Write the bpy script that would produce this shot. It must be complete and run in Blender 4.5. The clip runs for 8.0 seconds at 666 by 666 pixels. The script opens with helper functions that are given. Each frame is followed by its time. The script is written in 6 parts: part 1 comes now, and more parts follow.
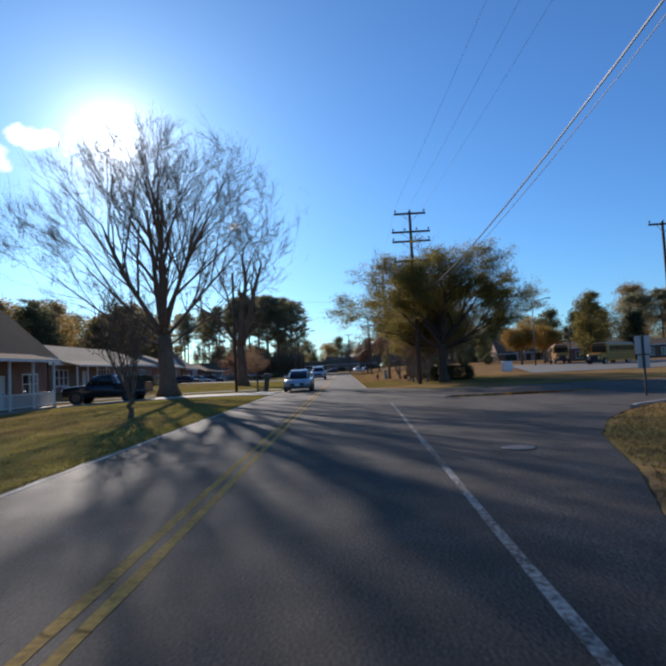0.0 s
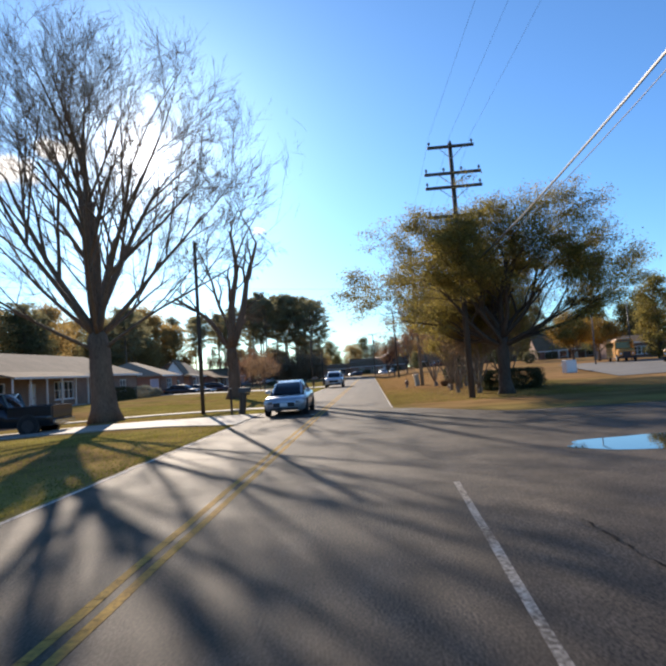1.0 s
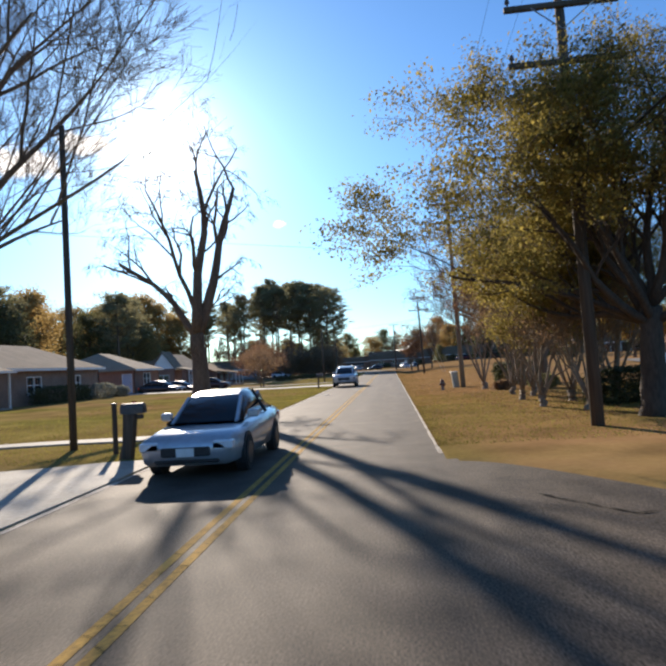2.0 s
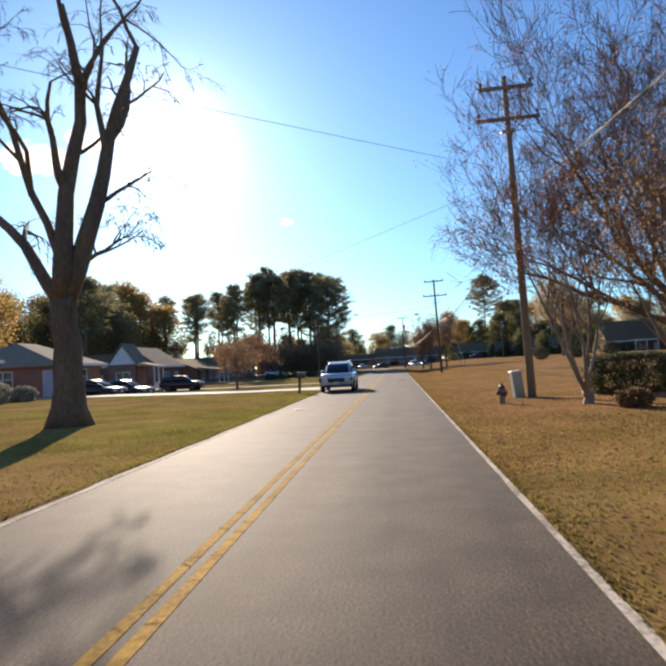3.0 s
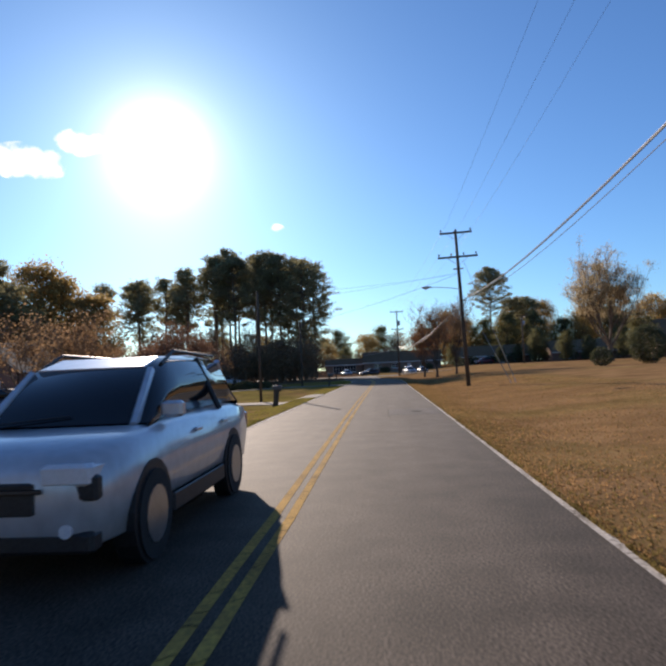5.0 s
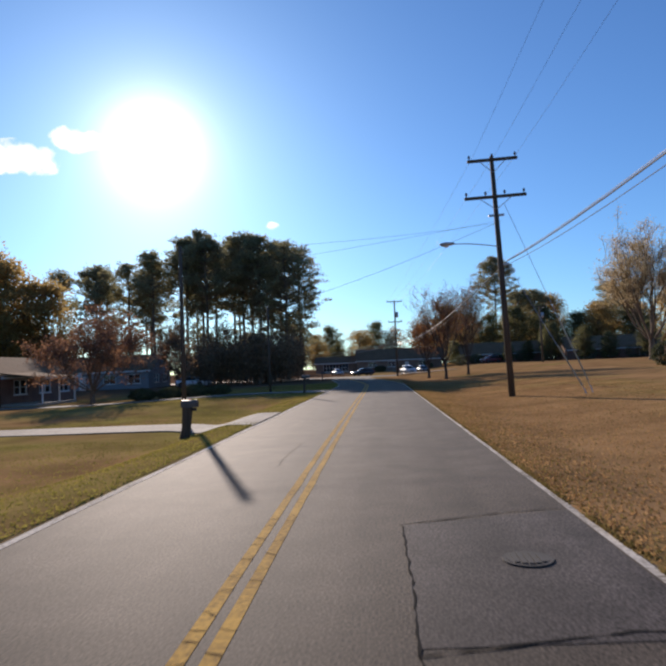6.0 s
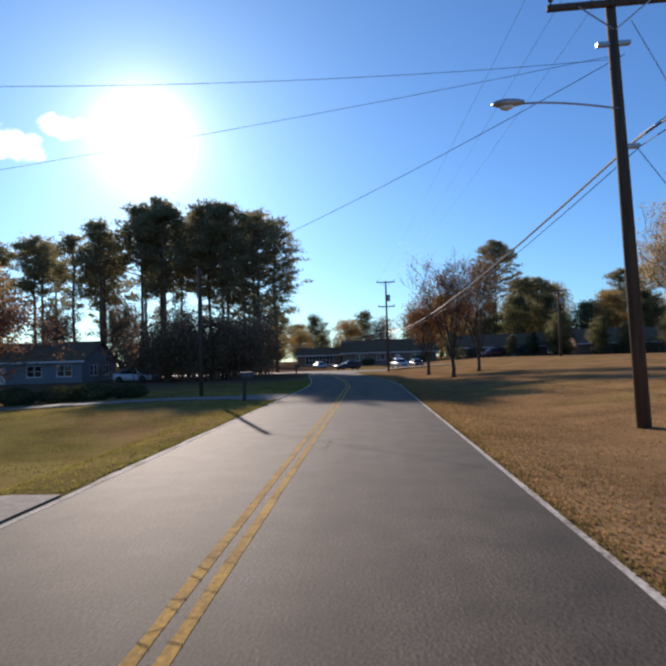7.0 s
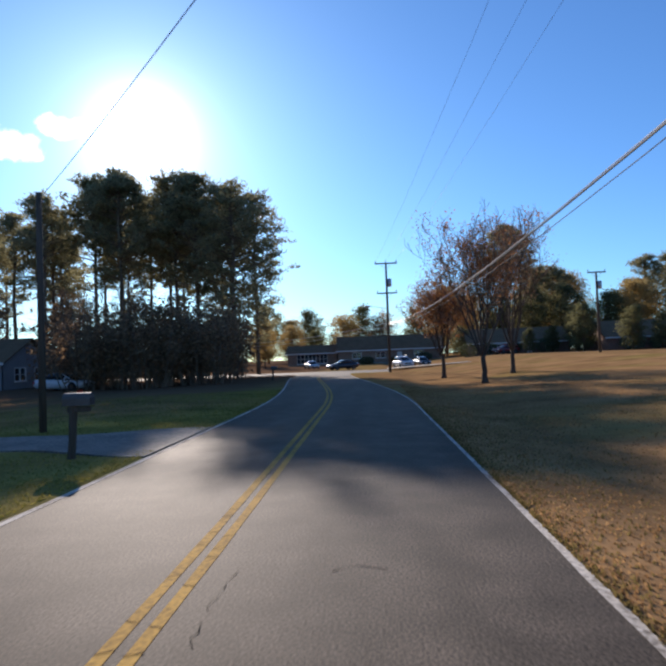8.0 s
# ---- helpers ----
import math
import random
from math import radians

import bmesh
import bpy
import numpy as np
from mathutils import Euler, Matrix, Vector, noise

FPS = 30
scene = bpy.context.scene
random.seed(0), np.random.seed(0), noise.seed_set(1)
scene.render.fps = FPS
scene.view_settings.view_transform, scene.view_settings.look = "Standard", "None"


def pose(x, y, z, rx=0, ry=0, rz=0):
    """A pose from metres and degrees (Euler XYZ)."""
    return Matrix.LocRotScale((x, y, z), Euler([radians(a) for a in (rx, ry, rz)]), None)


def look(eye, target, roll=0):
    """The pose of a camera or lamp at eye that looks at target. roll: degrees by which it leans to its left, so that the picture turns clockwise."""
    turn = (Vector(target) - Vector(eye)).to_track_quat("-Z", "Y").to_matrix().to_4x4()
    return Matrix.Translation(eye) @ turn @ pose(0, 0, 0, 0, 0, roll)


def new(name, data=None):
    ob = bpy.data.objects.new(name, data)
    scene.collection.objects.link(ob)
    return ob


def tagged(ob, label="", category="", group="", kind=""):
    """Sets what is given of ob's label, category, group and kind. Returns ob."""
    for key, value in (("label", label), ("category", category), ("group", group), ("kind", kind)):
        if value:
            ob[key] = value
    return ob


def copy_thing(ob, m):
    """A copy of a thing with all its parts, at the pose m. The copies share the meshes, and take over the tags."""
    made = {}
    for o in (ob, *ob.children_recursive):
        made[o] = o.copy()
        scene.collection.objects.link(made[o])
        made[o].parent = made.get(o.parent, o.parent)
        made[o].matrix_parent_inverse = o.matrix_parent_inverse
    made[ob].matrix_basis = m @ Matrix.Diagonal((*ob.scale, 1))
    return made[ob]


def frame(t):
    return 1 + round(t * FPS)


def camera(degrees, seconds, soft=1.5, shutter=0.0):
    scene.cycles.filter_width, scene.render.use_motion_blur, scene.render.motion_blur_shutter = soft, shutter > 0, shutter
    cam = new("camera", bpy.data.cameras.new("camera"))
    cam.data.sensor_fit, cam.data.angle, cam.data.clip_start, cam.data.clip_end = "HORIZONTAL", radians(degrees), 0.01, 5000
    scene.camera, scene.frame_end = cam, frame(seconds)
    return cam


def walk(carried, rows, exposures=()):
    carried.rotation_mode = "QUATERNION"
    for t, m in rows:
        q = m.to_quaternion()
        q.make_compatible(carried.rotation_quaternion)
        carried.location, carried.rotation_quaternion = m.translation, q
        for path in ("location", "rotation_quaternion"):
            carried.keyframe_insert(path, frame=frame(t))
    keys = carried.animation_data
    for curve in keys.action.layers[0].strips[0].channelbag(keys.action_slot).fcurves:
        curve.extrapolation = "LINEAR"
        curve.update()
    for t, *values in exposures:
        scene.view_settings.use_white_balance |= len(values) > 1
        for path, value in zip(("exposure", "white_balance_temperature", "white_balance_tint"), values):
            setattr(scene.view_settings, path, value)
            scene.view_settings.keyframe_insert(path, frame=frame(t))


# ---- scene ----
cam = camera(56.0, 8.0, soft=2.8, shutter=0.07)
PATH = [
    (0, (1.669, 2.674, 1.394), (1.642, 4.67, 1.508), -2.6),
    (0.5, (2.075, 10.1, 1.529), (2.01, 12.095, 1.648), -3.6),
    (1, (2.31, 17.301, 1.687), (2.201, 19.294, 1.812), -3.8),
    (1.5, (2.405, 24.507, 1.869), (2.251, 26.498, 1.985), -3.8),
    (3, (1.848, 49.382, 1.593), (1.651, 51.369, 1.695), -3.0),
    (3.5, (1.713, 57.144, 1.547), (1.52, 59.132, 1.649), -2.6),
    (4, (1.57, 65.063, 1.532), (1.383, 67.051, 1.644), -2.4),
    (4.5, (1.455, 73.103, 1.527), (1.281, 75.092, 1.646), -2.5),
    (6, (1.177, 97.998, 1.625), (1.03, 99.99, 1.738), -2.4),
    (6.5, (1.199, 106.076, 1.664), (1.068, 108.07, 1.758), -2.2),
    (7, (1.284, 114.095, 1.649), (1.171, 116.09, 1.736), -1.7),
    (7.5, (1.386, 121.689, 1.659), (1.28, 123.685, 1.747), -1.9),
    (8, (1.562, 129.185, 1.725), (1.45, 131.18, 1.806), -2.2),
]
LIGHT = [(0.0, 0.04, 6450, 15), (0.5, 0.41, 6800, 14), (1.0, 0.7, 7300, 15), (1.5, 0.64, 7050, 14), (3.0, 0.63, 7700, 17), (3.5, 0.55, 7700, 18),
         (4.0, 0.37, 7400, 18), (4.5, 0.26, 7300, 20), (6.0, 0.16, 7050, 20), (6.5, 0.14, 6850, 20), (7.0, 0.21, 6950, 19), (8.0, 0.4, 6800, 18)]
walk(cam, [(t, look(eye, target, roll)) for t, eye, target, roll in PATH], LIGHT)
# The walk above; the light of the place below.
SUN_AZ, SUN_EL = radians(19.8), radians(19.6)       # west of the road's line, above the horizon
SUN_DIR = Vector((-math.sin(SUN_AZ) * math.cos(SUN_EL), math.cos(SUN_AZ) * math.cos(SUN_EL), math.sin(SUN_EL)))


def make_world():
    world = bpy.data.worlds.new("sky")
    scene.world = world
    world.use_nodes = True
    nt = world.node_tree
    n, l = nt.nodes, nt.links
    n.clear()
    out = n.new("ShaderNodeOutputWorld")
    bg = n.new("ShaderNodeBackground")
    sky = n.new("ShaderNodeTexSky")
    sky.sky_type = "NISHITA"
    sky.sun_disc = False
    sky.sun_elevation = SUN_EL
    sky.sun_rotation = -SUN_AZ
    sky.altitude, sky.air_density, sky.dust_density, sky.ozone_density = 50, 1.0, 0.35, 2.5
    tc = n.new("ShaderNodeTexCoord")

    def toward(d):
        dot = n.new("ShaderNodeVectorMath")
        dot.operation = "DOT_PRODUCT"
        dot.inputs[1].default_value = Vector(d).normalized()
        l.new(tc.outputs["Generated"], dot.inputs[0])
        return dot.outputs["Value"]

    def calc(op, a, b):
        m = n.new("ShaderNodeMath")
        m.operation = op
        for k, v in enumerate((a, b)):
            if isinstance(v, (int, float)):
                m.inputs[k].default_value = v
            else:
                l.new(v, m.inputs[k])
        return m.outputs[0]

    # the aureole of the low sun
    away = calc("SUBTRACT", 1.0, toward(SUN_DIR))
    glow = calc("MULTIPLY", calc("POWER", calc("DIVIDE", 0.0014, calc("ADD", away, 0.0014)), 1.75), 28.0)
    warm = n.new("ShaderNodeMix")
    warm.data_type, warm.blend_type = "RGBA", "ADD"
    warm.inputs["Factor"].default_value = 1.0
    tint = n.new("ShaderNodeMix")
    tint.data_type, tint.blend_type = "RGBA", "MULTIPLY"
    tint.inputs["Factor"].default_value = 1.0
    tint.inputs["A"].default_value = (1.0, 0.97, 0.92, 1)
    l.new(glow, tint.inputs["B"])
    # deep clear blue away from the sun
    deep = n.new("ShaderNodeMix")
    deep.data_type, deep.blend_type = "RGBA", "MULTIPLY"
    deep.inputs["Factor"].default_value = 1.0
    deep.inputs["B"].default_value = SKY_TINT
    l.new(sky.outputs[0], deep.inputs["A"])
    l.new(deep.outputs["Result"], warm.inputs["A"])
    l.new(tint.outputs["Result"], warm.inputs["B"])
    # two small fair-weather clouds beside the sun
    noise_t = n.new("ShaderNodeTexNoise")
    noise_t.inputs["Scale"].default_value, noise_t.inputs["Detail"].default_value = 38.0, 7.0
    l.new(tc.outputs["Generated"], noise_t.inputs["Vector"])
    mask = None
    for az, el, width, dense in CLOUDS:
        d = (-math.sin(radians(az)) * math.cos(radians(el)), math.cos(radians(az)) * math.cos(radians(el)), math.sin(radians(el)))
        flat = n.new("ShaderNodeVectorMath")
        flat.operation = "SUBTRACT"
        flat.inputs[1].default_value = d
        l.new(tc.outputs["Generated"], flat.inputs[0])
        squash = n.new("ShaderNodeVectorMath")
        squash.operation = "MULTIPLY"
        squash.inputs[1].default_value = (1.0, 1.0, 2.1)
        l.new(flat.outputs[0], squash.inputs[0])
        size = n.new("ShaderNodeVectorMath")
        size.operation = "LENGTH"
        l.new(squash.outputs[0], size.inputs[0])
        one = calc("MULTIPLY", calc("SUBTRACT", 1.0, calc("DIVIDE", size.outputs["Value"], math.sin(radians(width)))), dense)
        mask = one if mask is None else calc("MAXIMUM", mask, one)
    soft = n.new("ShaderNodeMapRange")
    soft.inputs["From Min"].default_value, soft.inputs["From Max"].default_value = 0.02, 0.34
    l.new(calc("ADD", calc("MULTIPLY", mask, 0.8), calc("MULTIPLY", calc("SUBTRACT", noise_t.outputs["Fac"], 0.5), 1.35)), soft.inputs["Value"])
    cloud = n.new("ShaderNodeMix")
    cloud.data_type = "RGBA"
    cloud.inputs["B"].default_value = (15.0, 14.6, 14.0, 1)
    inside = calc("MULTIPLY", soft.outputs[0], calc("GREATER_THAN", mask, 0.0))
    l.new(calc("MULTIPLY", inside, 0.85), cloud.inputs["Factor"])
    l.new(warm.outputs["Result"], cloud.inputs["A"])
    l.new(cloud.outputs["Result"], bg.inputs["Color"])
    bg.inputs["Strength"].default_value = SKY_STRENGTH
    l.new(bg.outputs[0], out.inputs[0])


SKY_STRENGTH, SKY_TINT = 0.092, (0.49, 0.925, 1.38, 1)
CLOUDS = ((26.3, 19.8, 2.3, 1.0), (30.5, 17.95, 3.2, 1.0), (9.64, 13.05, 0.9, 0.28))
make_world()
sun_data = bpy.data.lights.new("sun", "SUN")
sun_data.energy, sun_data.angle, sun_data.color = 4.9, radians(0.55), (1.0, 0.93, 0.82)
sun = new("sun", sun_data)
sun.matrix_world = look(SUN_DIR * 200, (0, 0, 0))


# ---- materials ----
def mat(name, low, high, rough=0.8, scale=1.0, fine=12.0, bump=0.0, metal=0.0, per_object=0.0, per_island=0.0, transmit=0.0, coat=0.0, spec=0.5, ramp=(0.35, 0.65), stretch=None):
    """A surface with two scales of variation between two colours, in metres of the world."""
    m = bpy.data.materials.new(name)
    m.use_nodes = True
    nt = m.node_tree
    n, l = nt.nodes, nt.links
    b = n["Principled BSDF"]
    b.inputs["Roughness"].default_value, b.inputs["Metallic"].default_value = rough, metal
    b.inputs["Specular IOR Level"].default_value, b.inputs["Coat Weight"].default_value = spec, coat
    geo = n.new("ShaderNodeNewGeometry")
    place = geo.outputs["Position"]
    if stretch:
        mp = n.new("ShaderNodeVectorMath")
        mp.operation = "MULTIPLY"
        mp.inputs[1].default_value = stretch
        l.new(place, mp.inputs[0])
        place = mp.outputs[0]
    big, small = n.new("ShaderNodeTexNoise"), n.new("ShaderNodeTexNoise")
    for t, s, d in ((big, scale, 4.0), (small, scale * fine, 3.0)):
        t.inputs["Scale"].default_value, t.inputs["Detail"].default_value = s, d
        l.new(place, t.inputs["Vector"])
    mix = n.new("ShaderNodeMath")
    mix.operation = "MULTIPLY_ADD"
    mix.inputs[1].default_value = 0.55
    l.new(small.outputs["Fac"], mix.inputs[0])
    half = n.new("ShaderNodeMath")
    half.operation = "MULTIPLY"
    half.inputs[1].default_value = 0.45
    l.new(big.outputs["Fac"], half.inputs[0])
    l.new(half.outputs[0], mix.inputs[2])
    rng = n.new("ShaderNodeMapRange")
    rng.inputs["From Min"].default_value, rng.inputs["From Max"].default_value = ramp
    fac = mix.outputs[0]
    if per_object or per_island:
        src = n.new("ShaderNodeObjectInfo").outputs["Random"] if per_object else geo.outputs["Random Per Island"]
        sh = n.new("ShaderNodeMath")
        sh.operation = "MULTIPLY_ADD"
        sh.inputs[1].default_value = per_object or per_island
        l.new(src, sh.inputs[0])
        less = n.new("ShaderNodeMath")
        less.operation = "SUBTRACT"
        less.inputs[1].default_value = 0.5 * (per_object or per_island)
        l.new(fac, less.inputs[0])
        l.new(less.outputs[0], sh.inputs[2])
        fac = sh.outputs[0]
    l.new(fac, rng.inputs["Value"])
    col = n.new("ShaderNodeMix")
    col.data_type = "RGBA"
    col.inputs["A"].default_value, col.inputs["B"].default_value = (*low, 1), (*high, 1)
    l.new(rng.outputs[0], col.inputs["Factor"])
    l.new(col.outputs["Result"], b.inputs["Base Color"])
    if bump:
        bp = n.new("ShaderNodeBump")
        bp.inputs["Strength"].default_value, bp.inputs["Distance"].default_value = min(1.0, bump), 0.02 * max(1.0, bump)
        l.new(small.outputs["Fac"], bp.inputs["Height"])
        l.new(bp.outputs[0], b.inputs["Normal"])
    if transmit:
        tr = n.new("ShaderNodeBsdfTranslucent")
        l.new(col.outputs["Result"], tr.inputs["Color"])
        ms = n.new("ShaderNodeMixShader")
        ms.inputs[0].default_value = transmit
        l.new(b.outputs[0], ms.inputs[1])
        l.new(tr.outputs[0], ms.inputs[2])
        l.new(ms.outputs[0], n["Material Output"].inputs[0])
    return m


def glass(name, tint=(0.02, 0.025, 0.03), rough=0.03):
    """Dark window glass: a glossy coat over the dim room behind it."""
    m = bpy.data.materials.new(name)
    m.use_nodes = True
    b = m.node_tree.nodes["Principled BSDF"]
    b.inputs["Base Color"].default_value = (*tint, 1)
    b.inputs["Roughness"].default_value = rough
    b.inputs["Specular IOR Level"].default_value = 0.7
    return m


def asphalt(name, low, high):
    """Worn road surface: stone speckle, blotches, and wheel tracks worn along the road."""
    m = mat(name, low, high, 0.78, 0.30, 150.0, 0.17, spec=0.16, ramp=(0.30, 0.70))
    nt = m.node_tree
    n, l = nt.nodes, nt.links
    b = n["Principled BSDF"]
    geo = n.new("ShaderNodeNewGeometry")
    col = b.inputs["Base Color"].links[0].from_socket
    for stretch, scale, detail, lo, hi, band in (((1.0, 0.035, 1.0), 1.5, 3.0, 0.78, 1.20, 0.2), ((1, 1, 1), 1.6, 7.0, 0.70, 1.28, 0.2), ((1, 1, 1), 45.0, 3.0, 0.42, 1.55, 0.13)):
        mp = n.new("ShaderNodeVectorMath")
        mp.operation = "MULTIPLY"
        mp.inputs[1].default_value = stretch
        l.new(geo.outputs["Position"], mp.inputs[0])
        t = n.new("ShaderNodeTexNoise")
        t.inputs["Scale"].default_value, t.inputs["Detail"].default_value = scale, detail
        l.new(mp.outputs[0], t.inputs["Vector"])
        r = n.new("ShaderNodeMapRange")
        r.inputs["From Min"].default_value, r.inputs["From Max"].default_value = 0.5 - band, 0.5 + band
        r.inputs["To Min"].default_value, r.inputs["To Max"].default_value = lo, hi
        l.new(t.outputs["Fac"], r.inputs["Value"])
        mx = n.new("ShaderNodeMix")
        mx.data_type, mx.blend_type = "RGBA", "MULTIPLY"
        mx.inputs["Factor"].default_value = 1.0
        l.new(col, mx.inputs["A"])
        l.new(r.outputs[0], mx.inputs["B"])
        col = mx.outputs["Result"]
    l.new(col, b.inputs["Base Color"])
    return m


ASPHALT = asphalt("asphalt", (0.051, 0.039, 0.029), (0.104, 0.081, 0.061))
PATCH = asphalt("asphalt_patch", (0.047, 0.038, 0.034), (0.082, 0.069, 0.061))
TAR = mat("tar_seam", (0.012, 0.011, 0.010), (0.028, 0.026, 0.024), 0.95, 2.0, spec=0.05)
YELLOW = mat("yellow_paint", (0.252, 0.149, 0.054), (0.612, 0.360, 0.086), 0.9, 1.2, 18.0, 0.2, ramp=(0.36, 0.60), spec=0.08)
EDGE_LINE = mat("edge_paint_line", (0.190, 0.162, 0.130), (0.640, 0.580, 0.490), 0.9, 1.2, 18.0, 0.2, ramp=(0.38, 0.57), spec=0.08)
WHITE_LINE = mat("white_paint_line", (0.108, 0.090, 0.072), (0.504, 0.450, 0.378), 0.9, 1.2, 18.0, 0.2, ramp=(0.42, 0.60), spec=0.08)
CONCRETE = mat("concrete", (0.252, 0.227, 0.185), (0.403, 0.370, 0.311), 0.85, 0.7, 25.0, 0.3)
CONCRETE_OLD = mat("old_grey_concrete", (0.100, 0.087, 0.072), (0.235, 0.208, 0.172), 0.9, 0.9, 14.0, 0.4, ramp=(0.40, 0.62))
KERB = mat("kerb_concrete", (0.24, 0.21, 0.17), (0.42, 0.37, 0.30), 0.85, 1.2, 20.0, 0.4)
BARK = mat("bark", (0.095, 0.063, 0.040), (0.215, 0.148, 0.098), 0.9, 2.0, 9.0, 0.9, stretch=(1, 1, 0.25))
BARK_DARK = mat("dark_bark", (0.048, 0.034, 0.025), (0.105, 0.076, 0.055), 0.9, 2.0, 9.0, 0.8, stretch=(1, 1, 0.25))
BARK_PALE = mat("pale_bark", (0.16, 0.12, 0.085), (0.33, 0.25, 0.18), 0.8, 2.0, 9.0, 0.5, stretch=(1, 1, 0.3))
TWIG = mat("twig_bark", (0.14, 0.095, 0.062), (0.27, 0.19, 0.125), 0.85, 1.0, 6.0)
POLE_WOOD = mat("pole_wood", (0.050, 0.036, 0.025), (0.115, 0.085, 0.060), 0.85, 1.2, 14.0, 0.5, stretch=(1, 1, 0.06))
POLE_GREY = mat("weathered_pole", (0.15, 0.130, 0.105), (0.28, 0.245, 0.205), 0.85, 1.2, 14.0, 0.5, stretch=(1, 1, 0.06))
GALV = mat("galvanised_steel", (0.30, 0.31, 0.32), (0.50, 0.51, 0.52), 0.42, 3.0, 8.0, metal=0.8)
WIRE = mat("cable", (0.02, 0.02, 0.02), (0.05, 0.05, 0.05), 0.45, 3.0)
WIRE_BRIGHT = mat("aluminium_cable", (0.42, 0.40, 0.36), (0.62, 0.60, 0.55), 0.38, 3.0, metal=0.85)
CERAMIC = mat("insulator_glaze", (0.08, 0.05, 0.04), (0.16, 0.11, 0.09), 0.25, 5.0)
PINE_GREEN = mat("pine_needles", (0.20, 0.185, 0.10), (0.38, 0.345, 0.19), 0.7, 0.3, 8.0, per_island=0.3, transmit=0.62, spec=0.3)
OLIVE_LEAF = mat("olive_leaves", (0.17, 0.140, 0.036), (0.37, 0.29, 0.08), 0.65, 0.5, 8.0, per_island=0.6, transmit=0.6, spec=0.3)
DARK_LEAF = mat("dark_leaves", (0.115, 0.112, 0.050), (0.225, 0.212, 0.098), 0.75, 0.4, 8.0, per_island=0.3, transmit=0.60, spec=0.2)
BROWN_LEAF = mat("brown_leaves", (0.21, 0.132, 0.075), (0.39, 0.245, 0.135), 0.75, 0.5, 8.0, per_island=0.4, transmit=0.58, spec=0.2)
RUST_LEAF = mat("rust_leaves", (0.21, 0.075, 0.035), (0.43, 0.170, 0.065), 0.7, 0.5, 8.0, per_island=0.7, transmit=0.45)
ORANGE_LEAF = mat("orange_brown_leaves", (0.24, 0.095, 0.035), (0.44, 0.20, 0.075), 0.7, 0.5, 8.0, per_island=0.6, transmit=0.5)
MAPLE_LEAF = mat("dull_maple_leaves", (0.20, 0.105, 0.060), (0.38, 0.20, 0.115), 0.7, 0.5, 8.0, per_island=0.5, transmit=0.5)
EVERGREEN_LEAF = mat("evergreen_leaves", (0.050, 0.056, 0.022), (0.115, 0.118, 0.045), 0.7, 0.5, 8.0, per_island=0.4, transmit=0.4)
PALE_SHRUB = mat("pale_shrub_leaves", (0.20, 0.20, 0.15), (0.36, 0.35, 0.27), 0.8, 0.5, 8.0, per_island=0.4, transmit=0.3)
PALE_LEAF = mat("pale_yellow_leaves", (0.40, 0.31, 0.17), (0.60, 0.47, 0.28), 0.7, 0.3, 8.0, per_island=0.5, transmit=0.62)
GOLD_LEAF = mat("gold_leaves", (0.24, 0.130, 0.020), (0.50, 0.300, 0.050), 0.7, 0.5, 8.0, per_island=0.7, transmit=0.45)
FOREST_LEAF = mat("woodland_leaves", (0.31, 0.215, 0.085), (0.51, 0.355, 0.140), 0.75, 0.08, 14.0, per_island=0.2, transmit=0.68, spec=0.2)
BRICK = mat("red_brick", (0.17, 0.085, 0.062), (0.33, 0.175, 0.125), 0.85, 1.0, 10.0, 0.4, per_object=0.2)
BRICK_TAN = mat("tan_brick", (0.20, 0.12, 0.085), (0.34, 0.22, 0.16), 0.85, 1.0, 10.0, 0.4)
SIDING = mat("white_siding", (0.74, 0.74, 0.73), (0.84, 0.84, 0.83), 0.6, 0.8, 10.0, 0.1)
SIDING_BLUE = mat("blue_grey_siding", (0.205, 0.212, 0.220), (0.280, 0.288, 0.298), 0.6, 0.8, 10.0, 0.1)
TRIM = mat("white_trim", (0.66, 0.65, 0.62), (0.80, 0.79, 0.77), 0.5, 1.0)
ROOF = mat("asphalt_shingles", (0.195, 0.155, 0.115), (0.31, 0.248, 0.182), 1.0, 0.8, 12.0, 0.6, per_object=0.25, spec=0.1)
ROOF_BROWN = mat("brown_shingles", (0.080, 0.052, 0.036), (0.145, 0.098, 0.068), 1.0, 0.8, 12.0, 0.6, per_object=0.25, spec=0.1)
ROOF_DARK = mat("dark_shingles", (0.140, 0.086, 0.050), (0.220, 0.138, 0.083), 1.0, 0.8, 12.0, 0.6, per_object=0.25, spec=0.1)
WINDOW = glass("window_glass")
CAR_GLASS = glass("car_glass", (0.012, 0.014, 0.016), 0.02)
TYRE = mat("tyre_rubber", (0.012, 0.012, 0.012), (0.03, 0.03, 0.03), 0.85, 5.0)
RIM = mat("alloy_rim", (0.42, 0.43, 0.44), (0.60, 0.61, 0.62), 0.3, 5.0, metal=0.9)
RIM_DARK = mat("dark_alloy_rim", (0.05, 0.05, 0.052), (0.10, 0.10, 0.104), 0.4, 5.0, metal=0.6)
PLASTIC = mat("black_plastic", (0.014, 0.014, 0.015), (0.035, 0.035, 0.036), 0.5, 3.0)
LAMP_LENS = mat("headlamp_lens", (0.65, 0.67, 0.70), (0.85, 0.87, 0.90), 0.08, 6.0, coat=0.5)
TAIL_LENS = mat("tail_lamp_lens", (0.35, 0.01, 0.01), (0.55, 0.02, 0.02), 0.15, 6.0, coat=0.5)
